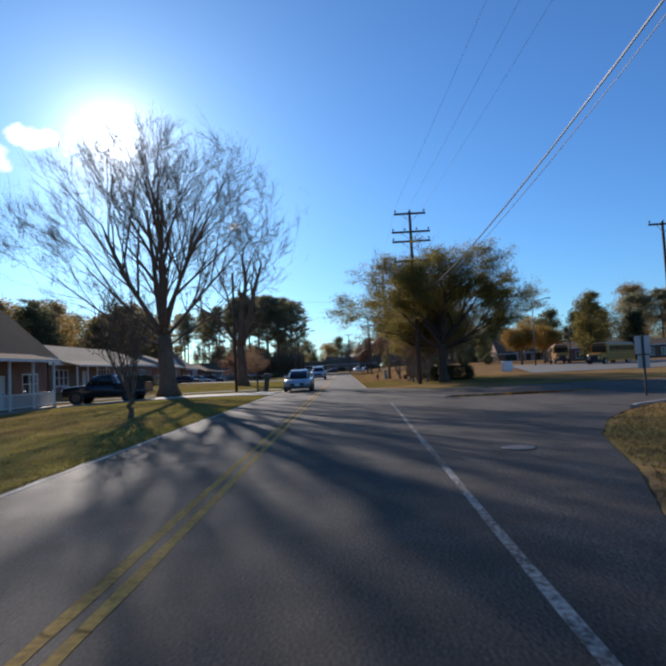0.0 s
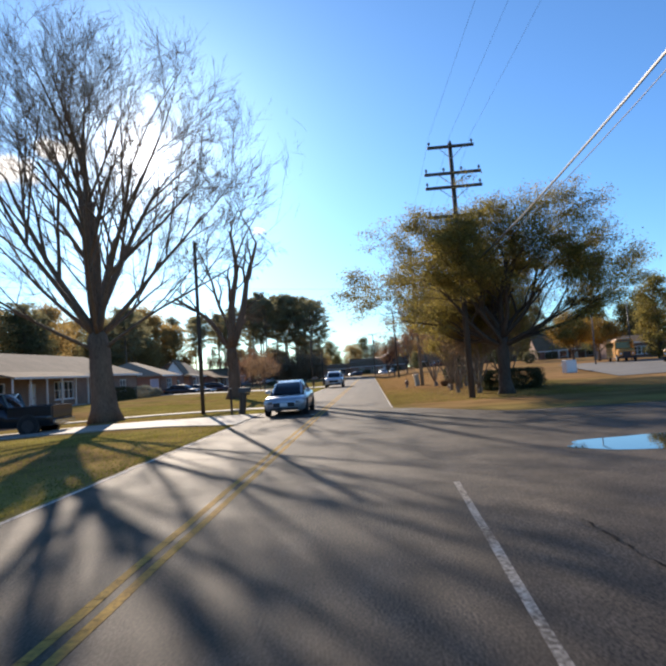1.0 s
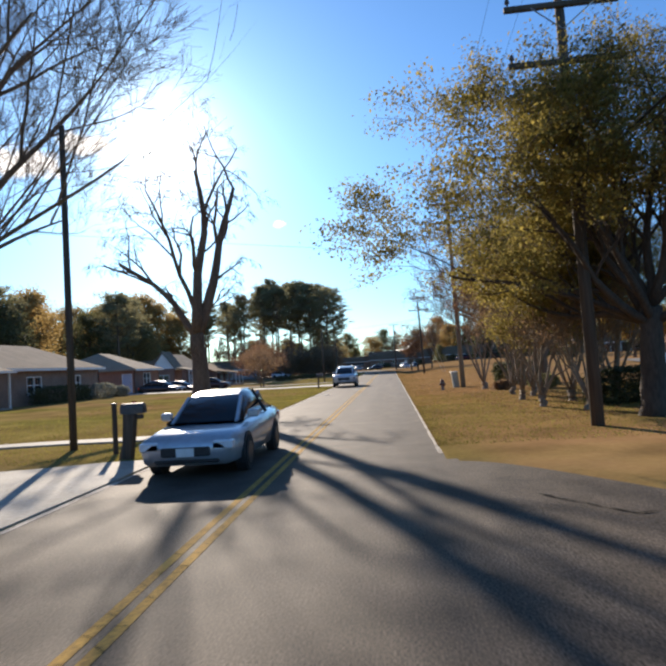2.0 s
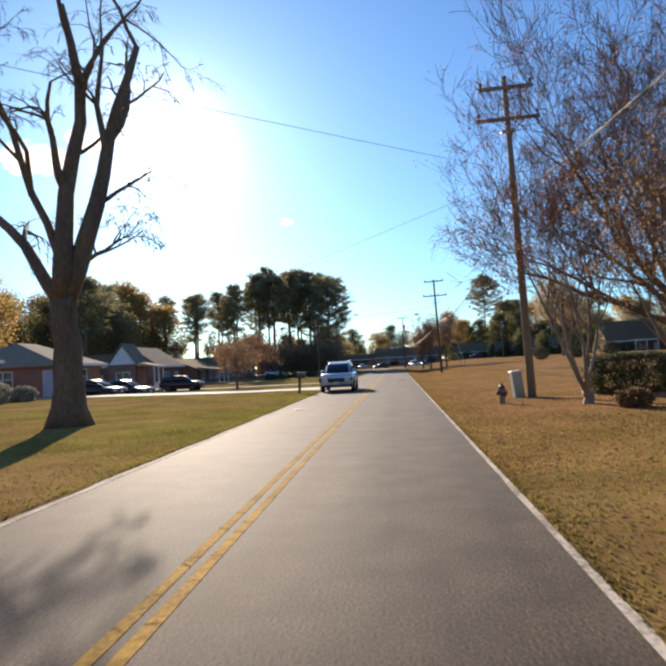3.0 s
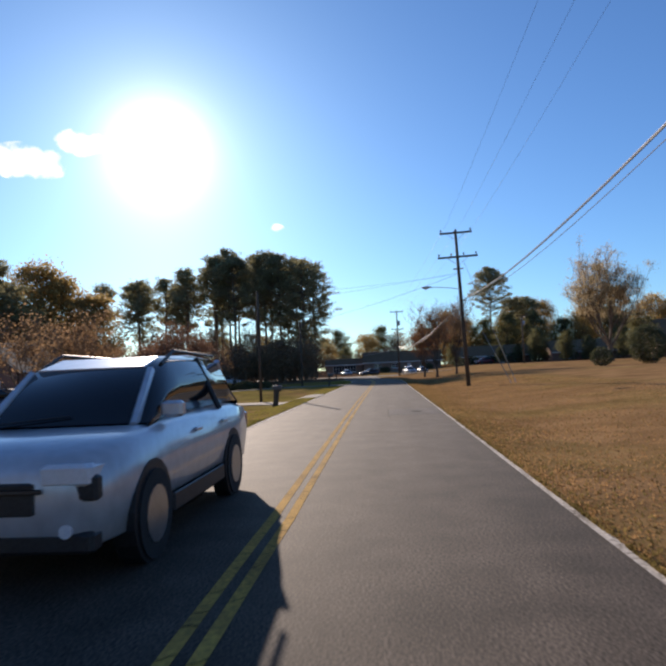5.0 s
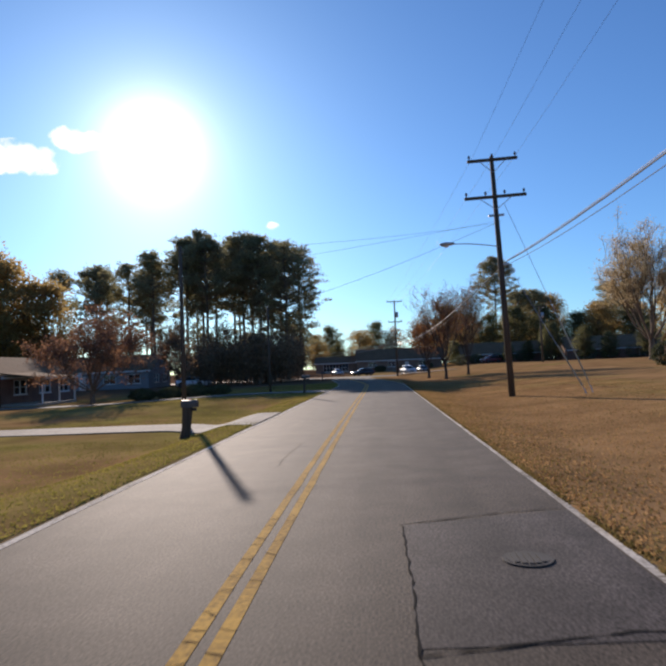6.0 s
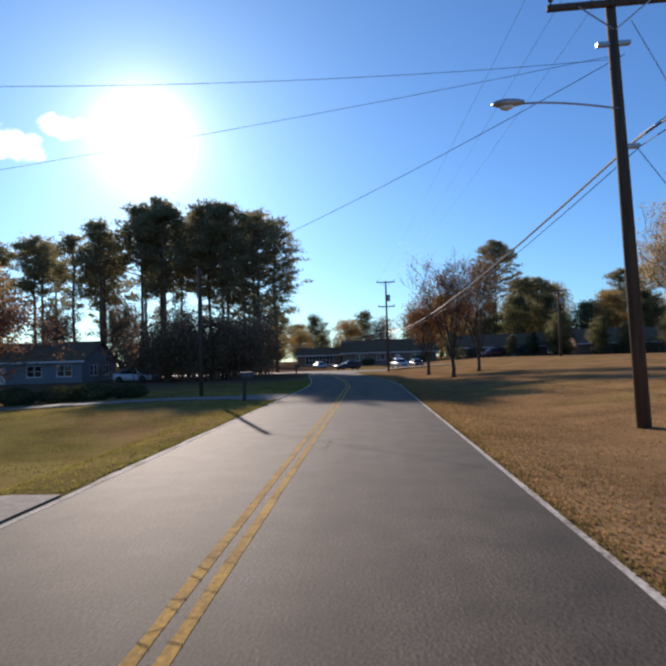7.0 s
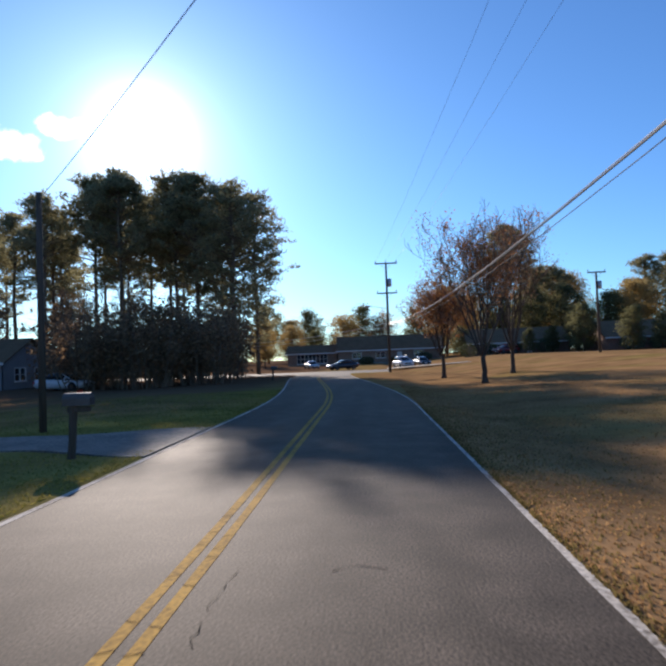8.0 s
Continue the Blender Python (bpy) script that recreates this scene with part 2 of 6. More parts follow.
CHROME = mat("chrome", (0.6, 0.6, 0.62), (0.75, 0.75, 0.77), 0.12, 3.0, metal=1.0)


def paint(name, c, metal=0.3):
    return mat(name, tuple(0.85 * v for v in c), tuple(min(1, 1.1 * v) for v in c), 0.32, 0.8, 10.0, metal=metal, coat=0.8)


PAINT_SILVER = paint("silver_paint", (0.46, 0.49, 0.53), 0.5)
PAINT_PEARL = paint("pearl_silver_paint", (0.58, 0.60, 0.63), 0.35)
PAINT_WHITE = paint("white_car_paint", (0.70, 0.71, 0.73), 0.0)
PAINT_BLACK = paint("black_car_paint", (0.012, 0.012, 0.014), 0.2)
PAINT_NAVY = paint("dark_blue_paint", (0.015, 0.02, 0.035), 0.3)
PAINT_MAROON = paint("maroon_paint", (0.045, 0.008, 0.009), 0.3)
PAINT_RED = paint("dark_red_paint", (0.18, 0.015, 0.015), 0.3)
PAINT_BUS = mat("school_bus_yellow", (0.48, 0.19, 0.012), (0.62, 0.26, 0.020), 0.4, 0.8, 10.0, coat=0.3)


# ---- mesh helpers ----
class Build:
    """Collects vertices and faces of one mesh."""

    def __init__(self):
        self.v, self.f = [], []

    def add(self, verts, faces):
        k = len(self.v)
        self.v.extend(tuple(p) for p in verts)
        self.f.extend(tuple(i + k for i in f) for f in faces)
        return self

    def box(self, x0, y0, z0, x1, y1, z1, bevel=0.0):
        if not bevel:
            return self.add([(x, y, z) for z in (z0, z1) for x, y in ((x0, y0), (x1, y0), (x1, y1), (x0, y1))],
                            [(3, 2, 1, 0), (4, 5, 6, 7), (0, 1, 5, 4), (1, 2, 6, 5), (2, 3, 7, 6), (3, 0, 4, 7)])
        b = min(bevel, 0.45 * min(x1 - x0, y1 - y0, z1 - z0))
        rings = []
        for z, d in ((z0, b), (z0 + b, 0), (z1 - b, 0), (z1, b)):
            e = b if d == 0 else b * 1.3
            X0, X1, Y0, Y1 = x0 + d, x1 - d, y0 + d, y1 - d
            rings.append([(X0 + e, Y0, z), (X1 - e, Y0, z), (X1, Y0 + e, z), (X1, Y1 - e, z), (X1 - e, Y1, z), (X0 + e, Y1, z), (X0, Y1 - e, z), (X0, Y0 + e, z)])
        return self.loft(rings)

    def loft(self, rings, caps=True, close=True):
        n = len(rings[0])
        verts = [p for r in rings for p in r]
        faces = []
        for i in range(len(rings) - 1):
            for j in range(n if close else n - 1):
                a, b = i * n + j, i * n + (j + 1) % n
                faces.append((a, b, b + n, a + n))
        if caps:
            faces += [tuple(range(n))[::-1], tuple(range((len(rings) - 1) * n, len(rings) * n))]
        return self.add(verts, faces)

    def tube(self, points, radii, sides=8, caps=True):
        pts = [Vector(p) for p in points]
        rings = []
        for i, p in enumerate(pts):
            d = (pts[min(i + 1, len(pts) - 1)] - pts[max(i - 1, 0)]).normalized()
            a = d.orthogonal().normalized() if i == 0 else (rings_x - d * rings_x.dot(d)).normalized()
            rings_x = a
            b = d.cross(a)
            r = radii[i] if isinstance(radii, (list, tuple)) else radii
            rings.append([p + r * (math.cos(2 * math.pi * k / sides) * a + math.sin(2 * math.pi * k / sides) * b) for k in range(sides)])
        return self.loft(rings, caps)

    def disc(self, c, r, axis, thick, sides=20):
        h = Vector(axis).normalized() * thick / 2
        return self.tube([Vector(c) - h, Vector(c) + h], r, sides)

    def mesh(self, name, material, smooth=False):
        me = bpy.data.meshes.new(name)
        me.from_pydata(self.v, [], self.f)
        if smooth:
            me.shade_smooth()
        me.materials.append(material)
        me.update()
        return me


def thing(name, x=0, y=0, z=0, turn=0, label="", category="", group="", kind=""):
    ob = new(name)
    ob.empty_display_size = 0.2
    ob.matrix_basis = pose(x, y, z, 0, 0, turn)
    return tagged(ob, label, category, group, kind)


def part(name, build, material, parent, label="", smooth=False, kind=""):
    ob = new(name, build.mesh(name, material, smooth))
    ob.parent = parent
    return tagged(ob, label, kind=kind)


def solid(name, build, material, label="", category="", group="", kind="", smooth=False, m=None):
    ob = new(name, build.mesh(name, material, smooth))
    if m is not None:
        ob.matrix_basis = m
    return tagged(ob, label, category, group, kind)


def step(a, b, v):
    u = min(1.0, max(0.0, (v - a) / (b - a)))
    return u * u * (3 - 2 * u)


# ---- ground ----
def bend(y):
    """The middle of the road drifts to the left before the junction."""
    return -3.7 * step(150, 199, y)


CORNER_X = (3.3, 3.75, 4.0, 5.27, 5.65, 6.3, 7.6, 9.7, 12.0, 16.0, 30.0, 100.0)
CORNER_Y = (-60.0, -20.0, 7.2, 10.6, 12.0, 14.2, 17.0, 20.2, 22.0, 23.5, 24.5, 25.0)


def street_low(x):
    return float(np.interp(x, CORNER_X, CORNER_Y))


def street_high(x):
    return 39.0 + 5.0 * (1 - step(3.3, 7.5, x))


def side_street(x, y):
    """Inside the side street's asphalt (to the right near the start)."""
    return x > 3 and street_low(x) < y < street_high(x)


def lift(x, y):
    """The lie of the land beside the road."""
    z = 0.0
    if x < 0:
        knoll = step(48, 60, y) * (1 - step(88, 106, y))         # the ranch house stands a little higher
        z += (-0.42 + 0.70 * knoll) * step(7, 23, -x) * (1 - step(150, 190, y))
        z = min(z, -0.5 * step(3.3, 5.6, -x) * step(100, 113, y) * (1 - step(128, 138, y)) + (9 if y < 100 else 0))
    else:
        z += step(9, 26, x) * (0.15 + 0.35 * step(80, 150, y) + 0.55 * step(150, 200, y)) * step(40, 70, y)
        z += 0.22 * step(7.8, 13, x) * step(92, 106, y)
        z -= (0.10 + 0.09 * step(90, 104, y)) * step(3.6, 5.3, x) * (1 - step(5.5, 8.5, x)) * step(60, 80, y)
    z += 0.8 * step(235, 300, y)
    return z


def land(x, y):
    off = abs(x - bend(y))
    edge = step(3.01, 3.25, off + (0.47 if x < bend(y) else 0) + 0.07 * noise.noise((x * 0.3, y * 1.1, 2)) + 0.04 * noise.noise((0, y * 4.0, 7)))
    z = -0.10 + edge * (0.115 + lift(x, y))
    if y < 46 and x > 3:
        gap = max(street_low(x) - y, y - street_high(x))
        z = min(z, -0.10 + 0.115 * step(-0.22, 0.12, gap))
    if CROSS[0] < y < CROSS[1] and x < 6:
        z = min(z, -0.10 + 0.0 * x)
    return z + 0.02 * (noise.noise((x * 0.35, y * 0.35, 0)) if edge > 0.9 else 0)


CROSS = (199.0, 215.0)


def span(*stops):
    out = []
    for (a, d), (b, _) in zip(stops, stops[1:]):
        k = max(1, round((b - a) / d))
        out += [a + (b - a) * i / k for i in range(k)]
    return out + [stops[-1][0]]


def ground_sheet():
    xs = span((-2600, 300), (-400, 60), (-100, 10), (-40, 2.0), (-8, 0.5), (-3.6, 0.08), (-2.4, 1.2), (2.8, 0.07), (3.7, 0.25), (6.0, 0.4), (12, 1.0), (30, 4), (70, 30), (400, 300), (2600, 1))
    ys = span((-1500, 300), (-100, 20), (-10, 0.4), (52, 1.5), (160, 1.0), (222, 3), (300, 40), (700, 300), (4200, 1))
    b = Build()
    n = len(xs)
    b.v = []
    for y in ys:
        for x in xs:
            wx = x + bend(y) * (1 - step(10, 60, abs(x)))
            b.v.append((wx, y, land(wx, y)))
    b.f = [(j * n + i, j * n + i + 1, (j + 1) * n + i + 1, (j + 1) * n + i) for j in range(len(ys) - 1) for i in range(n - 1)]
    return b


def grass_material():
    m = mat("winter_lawn", (0.143, 0.127, 0.035), (0.310, 0.257, 0.075), 1.0, 0.35, 30.0, 0.15, spec=0.0)
    nt = m.node_tree
    n, l = nt.nodes, nt.links
    b = n["Principled BSDF"]
    geo = n.new("ShaderNodeNewGeometry")
    sep = n.new("ShaderNodeSeparateXYZ")
    l.new(geo.outputs["Position"], sep.inputs[0])
    # dormant tan turf on the field to the right, greener lawns to the left
    t1, t2 = n.new("ShaderNodeTexNoise"), n.new("ShaderNodeTexNoise")
    for t, s, d in ((t1, 0.12, 5.0), (t2, 6.0, 4.0)):
        t.inputs["Scale"].default_value, t.inputs["Detail"].default_value = s, d
        l.new(geo.outputs["Position"], t.inputs["Vector"])
    tan = n.new("ShaderNodeMix")
    tan.data_type = "RGBA"
    tan.inputs["A"].default_value, tan.inputs["B"].default_value = (0.245, 0.140, 0.066, 1), (0.370, 0.223, 0.106, 1)
    l.new(t2.outputs["Fac"], tan.inputs["Factor"])
    w = n.new("ShaderNodeMapRange")
    w.inputs["From Min"].default_value, w.inputs["From Max"].default_value = -2.0, 5.0
    w.inputs["To Max"].default_value = 0.58
    l.new(sep.outputs["X"], w.inputs["Value"])
    wy = n.new("ShaderNodeMapRange")
    wy.inputs["From Min"].default_value, wy.inputs["From Max"].default_value = 52.0, 80.0
    wy.inputs["To Min"].default_value = 0.35
    l.new(sep.outputs["Y"], wy.inputs["Value"])
    both = n.new("ShaderNodeMath")
    both.operation = "MULTIPLY"
    l.new(w.outputs[0], both.inputs[0])
    l.new(wy.outputs[0], both.inputs[1])
    s2 = n.new("ShaderNodeMath")
    s2.operation = "MULTIPLY_ADD"
    s2.inputs[1].default_value, s2.inputs[2].default_value = 3.0, -1.02
    l.new(t1.outputs["Fac"], s2.inputs[0])
    s3 = n.new("ShaderNodeMath")
    s3.operation, s3.use_clamp = "ADD", True
    l.new(s2.outputs[0], s3.inputs[0])
    l.new(both.outputs[0], s3.inputs[1])
    fin = n.new("ShaderNodeMix")
    fin.data_type = "RGBA"
    col = b.inputs["Base Color"].links[0].from_socket
    l.new(s3.outputs[0], fin.inputs["Factor"])
    l.new(col, fin.inputs["A"])
    l.new(tan.outputs["Result"], fin.inputs["B"])
    # worn and thicker patches
    t3 = n.new("ShaderNodeTexNoise")
    t3.inputs["Scale"].default_value, t3.inputs["Detail"].default_value = 0.45, 6.0
    l.new(geo.outputs["Position"], t3.inputs["Vector"])
    r3 = n.new("ShaderNodeMapRange")
    r3.inputs["From Min"].default_value, r3.inputs["From Max"].default_value = 0.3, 0.7
    r3.inputs["To Min"].default_value, r3.inputs["To Max"].default_value = 0.68, 1.28
    l.new(t3.outputs["Fac"], r3.inputs["Value"])
    worn = n.new("ShaderNodeMix")
    worn.data_type, worn.blend_type = "RGBA", "MULTIPLY"
    worn.inputs["Factor"].default_value = 1.0
    l.new(fin.outputs["Result"], worn.inputs["A"])
    l.new(r3.outputs[0], worn.inputs["B"])
    # brown pine needles under the left grove, with its shade worked into the tone
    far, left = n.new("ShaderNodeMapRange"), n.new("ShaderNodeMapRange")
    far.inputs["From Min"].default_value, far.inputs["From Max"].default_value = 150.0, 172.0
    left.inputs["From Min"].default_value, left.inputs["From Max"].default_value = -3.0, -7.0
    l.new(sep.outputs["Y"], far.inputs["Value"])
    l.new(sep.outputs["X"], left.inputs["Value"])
    grove_mask = n.new("ShaderNodeMath")
    grove_mask.operation = "MULTIPLY"
    l.new(far.outputs[0], grove_mask.inputs[0])
    l.new(left.outputs[0], grove_mask.inputs[1])
    straw_shade = n.new("ShaderNodeMix")
    straw_shade.data_type = "RGBA"
    straw_shade.inputs["A"].default_value, straw_shade.inputs["B"].default_value = (0.105, 0.062, 0.038, 1), (0.215, 0.130, 0.078, 1)
    l.new(t2.outputs["Fac"], straw_shade.inputs["Factor"])
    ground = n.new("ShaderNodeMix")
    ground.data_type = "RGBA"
    l.new(grove_mask.outputs[0], ground.inputs["Factor"])
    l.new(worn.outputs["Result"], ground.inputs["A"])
    l.new(straw_shade.outputs["Result"], ground.inputs["B"])
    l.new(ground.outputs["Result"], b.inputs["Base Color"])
    return m


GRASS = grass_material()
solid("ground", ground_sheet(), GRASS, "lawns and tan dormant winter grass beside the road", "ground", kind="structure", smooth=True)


def strip(x_of, y0, y1, step_y, z):
    """A ribbon along the road; x_of(y) gives its two edges."""
    b = Build()
    k = max(1, round((y1 - y0) / step_y))
    for i in range(k + 1):
        y = y0 + (y1 - y0) * i / k
        a, c = x_of(y)
        b.v += [(a, y, z), (c, y, z)]
    b.f = [(2 * i, 2 * i + 1, 2 * i + 3, 2 * i + 2) for i in range(k)]
    return b


def wavy(y, s):
    return 0.05 * noise.noise((y * 0.8, s, 0)) + 0.03 * noise.noise((y * 3.1, s, 4))


solid("road", strip(lambda y: (bend(y) - 2.98 + wavy(y, 1), bend(y) + 3.42 + wavy(y, 2)), -60, 206, 0.5, 0.0), ASPHALT,
      "worn grey asphalt two-lane road with tree shadows", "road", kind="structure")


def side_road():
    b = Build()
    xs = [3.2 + 0.2 * i for i in range(80)] + [20 + 4 * i for i in range(20)]
    for x in xs:
        lo, hi = street_low(x), street_high(x)
        b.v += [(x, lo, -0.004), (x, hi, -0.004)]
    b.f = [(2 * i, 2 * i + 2, 2 * i + 3, 2 * i + 1) for i in range(len(xs) - 1)]
    return b


solid("side_road", side_road(), ASPHALT, "asphalt side street opening off the road", "road", kind="structure")


def cross_road():
    b = Build()
    xs = [-140 + 4 * i for i in range(37)]
    for x in xs:
        flare = 9 * (1 - step(3.4, 9, abs(x - bend(204))))
        b.v += [(x, CROSS[0] + 2 - flare, -0.006), (x, CROSS[1] - 1.5, -0.006)]
    b.f = [(2 * i, 2 * i + 2, 2 * i + 3, 2 * i + 1) for i in range(len(xs) - 1)]
    return b


solid("cross_road", cross_road(), ASPHALT, "asphalt cross street at the end of the road", "road", kind="structure")
def centre(y):
    """The double line wanders a little about the road's middle."""
    return bend(y) + float(np.interp(y, (0, 25, 70, 88, 102, 112, 126, 136, 150), (0.05, 0.12, 0.11, 0.15, 0.04, 0.0, -0.02, 0.0, -0.06)))


for s, nm in ((-0.095, "yellow_line"), (0.095, "yellow_line")):
    solid(nm, strip(lambda y: (centre(y) + s - 0.05 + 0.3 * wavy(y, 7), centre(y) + s + 0.05 + 0.3 * wavy(y, 9)), -60, 190, 1.0, 0.004), YELLOW,
          "worn yellow centre line painted on the asphalt", "road marking", "double yellow line", "structure")


def paint_cracks():
    """Thin cross cracks where the thick paint has split."""
    rng = random.Random(91)
    b = Build()
    for s in (-0.095, 0.095):
        y = 2.0
        while y < 150:
            y += rng.uniform(0.16, 0.5)
            if rng.random() < 0.25:
                continue
            x, w, k = centre(y) + s, rng.uniform(0.004, 0.009), rng.uniform(-0.05, 0.05)
            i = len(b.v)
            for u in (-0.058, -0.02, 0.02, 0.058):
                j = k * u / 0.058 + rng.uniform(-0.012, 0.012)
                b.v += [(x + u, y + j - w * rng.uniform(0.5, 1), 0.0085), (x + u, y + j + w * rng.uniform(0.5, 1), 0.0085)]
            b.f += [(i + 2 * q, i + 2 * q + 2, i + 2 * q + 3, i + 2 * q + 1) for q in range(3)]
    return b


solid("paint_cracks", paint_cracks(), TAR, "dark cross cracks in the worn centre lines", "cracks", kind="stuff")
solid("edge_line", strip(lambda y: (bend(y) + 3.12 + 0.4 * wavy(y, 3), bend(y) + 3.205 + 0.4 * wavy(y, 5)), 45, 190, 1.0, 0.004), EDGE_LINE,
      "worn white edge line along the asphalt", "road marking", "edge lines", "structure")
solid("edge_line", strip(lambda y: (bend(y) - 2.69 + 0.4 * wavy(y, 4), bend(y) - 2.59 + 0.4 * wavy(y, 6)), -40, 190, 1.0, 0.004), EDGE_LINE,
      "worn white edge line along the asphalt", "road marking", "edge lines", "structure")


# ---- plants ----
def limb_paths(rng, base, height, fork, spread, n_main, depth, r0, upward=0.35, wiggle=0.12, ratio=(0.45, 0.68), children=(2, 4), thin=0.006, reach=0.62, droop=0.0, flare=1.45, low_fork=0.8, mains=(), fan=(0.40, 0.80), extra=0, cut={}):
    """A skeleton: trunk, limbs and branches as lists of points with radii, level by level."""
    out = [[] for _ in range(depth + 1)]
    fine = random.Random(77)
    base = Vector(base)
    pts, rad = [base], [r0 * flare]
    k = 7
    for i in range(1, k + 1):
        u = i / k
        pts.append(base + Vector((wiggle * rng.uniform(-1, 1) * u, wiggle * rng.uniform(-1, 1) * u, fork * u)))
        rad.append(r0 * (1.0 - 0.22 * u) * (1.14 if i == 1 else 1))
    if mains:
        rad[-1] *= 0.4           # the trunk runs out between its limbs
    out[0].append((pts, rad))

    def grow(p, d, length, r, level, tag=(), gone=False):
        share = cut.get(tag, 1.0)          # a pruned limb keeps this share of its length
        gone = gone or share == 0
        length, r = length * share, r * share
        k = (0, 8, 6, 5, 4, 3, 3)[level]
        pts, rad = [p.copy()], [r]
        d = d.normalized()
        for i in range(1, k + 1):
            turn = Vector((rng.uniform(-1, 1), rng.uniform(-1, 1), rng.uniform(-0.8, 0.8)))
            d = (d + turn * wiggle * (1.0 + 0.25 * level) + Vector((0, 0, upward * 0.22 - droop * 0.16 * max(0, level - 2)))).normalized()
            p = p + d * (length / k)
            pts.append(p)
            rad.append(max(thin, r * (1 - 0.70 * i / k)))
        if not gone:
            out[level].append((pts, rad))
        for _ in range(extra if level == depth - 1 and not gone else 0):      # short end twigs
            j = fine.randint(1, k)
            q, dd = pts[j], (pts[j] - pts[j - 1]).normalized()
            e = dd + Vector((fine.uniform(-1, 1), fine.uniform(-1, 1), fine.uniform(-0.6, 0.8))) * 0.6
            h = q + e * length * fine.uniform(0.2, 0.4)
            out[depth].append(([q.copy(), h, h + (e + Vector((fine.uniform(-0.3, 0.3), fine.uniform(-0.3, 0.3), 0.1))) * length * 0.25], [thin * 0.7, thin * 0.6, thin * 0.5]))
        if level < depth:
            many = rng.randint(*children) + (2 if level == 1 else 0)
            for c in range(many):
                j = min(k, max(1, round(k * (0.3 + 0.7 * (c + rng.random()) / many))))
                q, dd = pts[j], (pts[j] - pts[j - 1]).normalized()
                side = Vector((rng.uniform(-1, 1), rng.uniform(-1, 1), rng.uniform(-0.5, 0.8)))
                side = (side - dd * side.dot(dd)).normalized()
                grow(q, dd * rng.uniform(0.7, 1.0) + side * rng.uniform(*fan), length * rng.uniform(*ratio), max(thin, rad[j] * rng.uniform(0.55, 0.8)), level + 1, tag + (c,), gone)

    for i, (dx, dy, dz, length, r, at) in enumerate(mains):
        grow(pts[max(1, round(k * at))], Vector((dx, dy, dz)), length, r, 1, (i,))
    for m in range(n_main):
        a = 2.39996 * m + rng.uniform(-0.25, 0.25)
        lean = spread * math.sqrt((m + 0.6) / n_main)
        d = Vector((math.cos(a) * math.sin(lean), math.sin(a) * math.sin(lean), math.cos(lean)))
        start = pts[max(1, round(k * (1.0 - (1.0 - low_fork) * (m / n_main))))]
        grow(start, d, (height - fork) * reach * rng.uniform(0.85, 1.1), rad[-1] * rng.uniform(0.40, 0.60), 1)
    return out


def shape(levels, radius, top, dx=0.0, dy=0.0, narrow=1.0):
    """Stretches a skeleton to that crown radius and height, leaning by dx, dy at the top."""
    every = np.array([p[:] for lv in levels[1:] for pts, _ in lv for p in pts])
    r = np.percentile(np.hypot(every[:, 0], every[:, 1]), 97)
    zt = np.percentile(every[:, 2], 99.3)
    sr, sz = radius / r, top / zt
    for n, lv in enumerate(levels):
        for pts, _ in lv:
            for p in pts:
                u = max(0.0, p.z / zt)
                s = sr if n else 1.0
                p.x, p.y, p.z = p.x * s + dx * u, p.y * s * (narrow if n else 1.0) + dy * u, p.z * sz


def dome(levels, x, y, z, radius, rise, fall):
    """Ends the branches where they grow out of a rounded crown, some a little sooner than others."""
    r = random.Random(5)
    for lv in levels[1:]:
        kept = []
        for pts, rad in lv:
            top = 1.0 + r.gauss(0, 0.045)
            k = 0
            for p in pts:
                h = p.z - z
                low = min(1.0, math.hypot(p.x, p.y) / 5.0)         # the limbs' feet stay on the trunk
                if Vector(((p.x - x) / radius, (p.y - y) / radius, h / rise if h > 0 else h / fall * low)).length > top:
                    break
                k += 1
            if k > 1:
                fade = 1.0 if k == len(pts) else 0.12        # a shortened branch still tapers
                kept.append((pts[:k], [q * (1 + (fade - 1) * i / (k - 1)) for i, q in enumerate(rad[:k])]))
        lv[:] = kept


def wood(levels, sides=(10, 7, 5, 4, 3, 3)):
    b = Build()
    for lv, paths in enumerate(levels):
        for pts, rad in paths:
            b.tube(pts, list(rad), sides[min(lv, 5)], caps=lv < 2)
    return b


def leaf_cloud(rng, centres, count, size, scatter, flat=0.6):
    """Many small leaves round the given places; each is a bent pair of triangles."""
    b = Build()
    for c in centres:
        for _ in range(count):
            o = Vector(c) + Vector((rng.gauss(0, scatter), rng.gauss(0, scatter), rng.gauss(0, scatter * flat)))
            d = Vector((rng.uniform(-1, 1), rng.uniform(-1, 1), rng.uniform(-0.8, 0.8))).normalized()
            s = d.orthogonal().normalized()
            L = size * rng.uniform(0.6, 1.4)
            w = L * 0.38
            droop = Vector((0, 0, -0.18 * L))
            b.add([o, o + d * L * 0.5 + s * w, o + d * L + droop, o + d * L * 0.5 - s * w], [(0, 1, 2), (0, 2, 3)])
    return b


def tips(levels, from_level, keep=1.0, rng=None, low=0.0):
    out = []
    for lv in levels[from_level:]:
        for pts, _ in lv:
            for p in (pts[-1], pts[len(pts) // 2]):
                if p.z >= low and (rng is None or rng.random() < keep):
                    out.append(p)
    return out


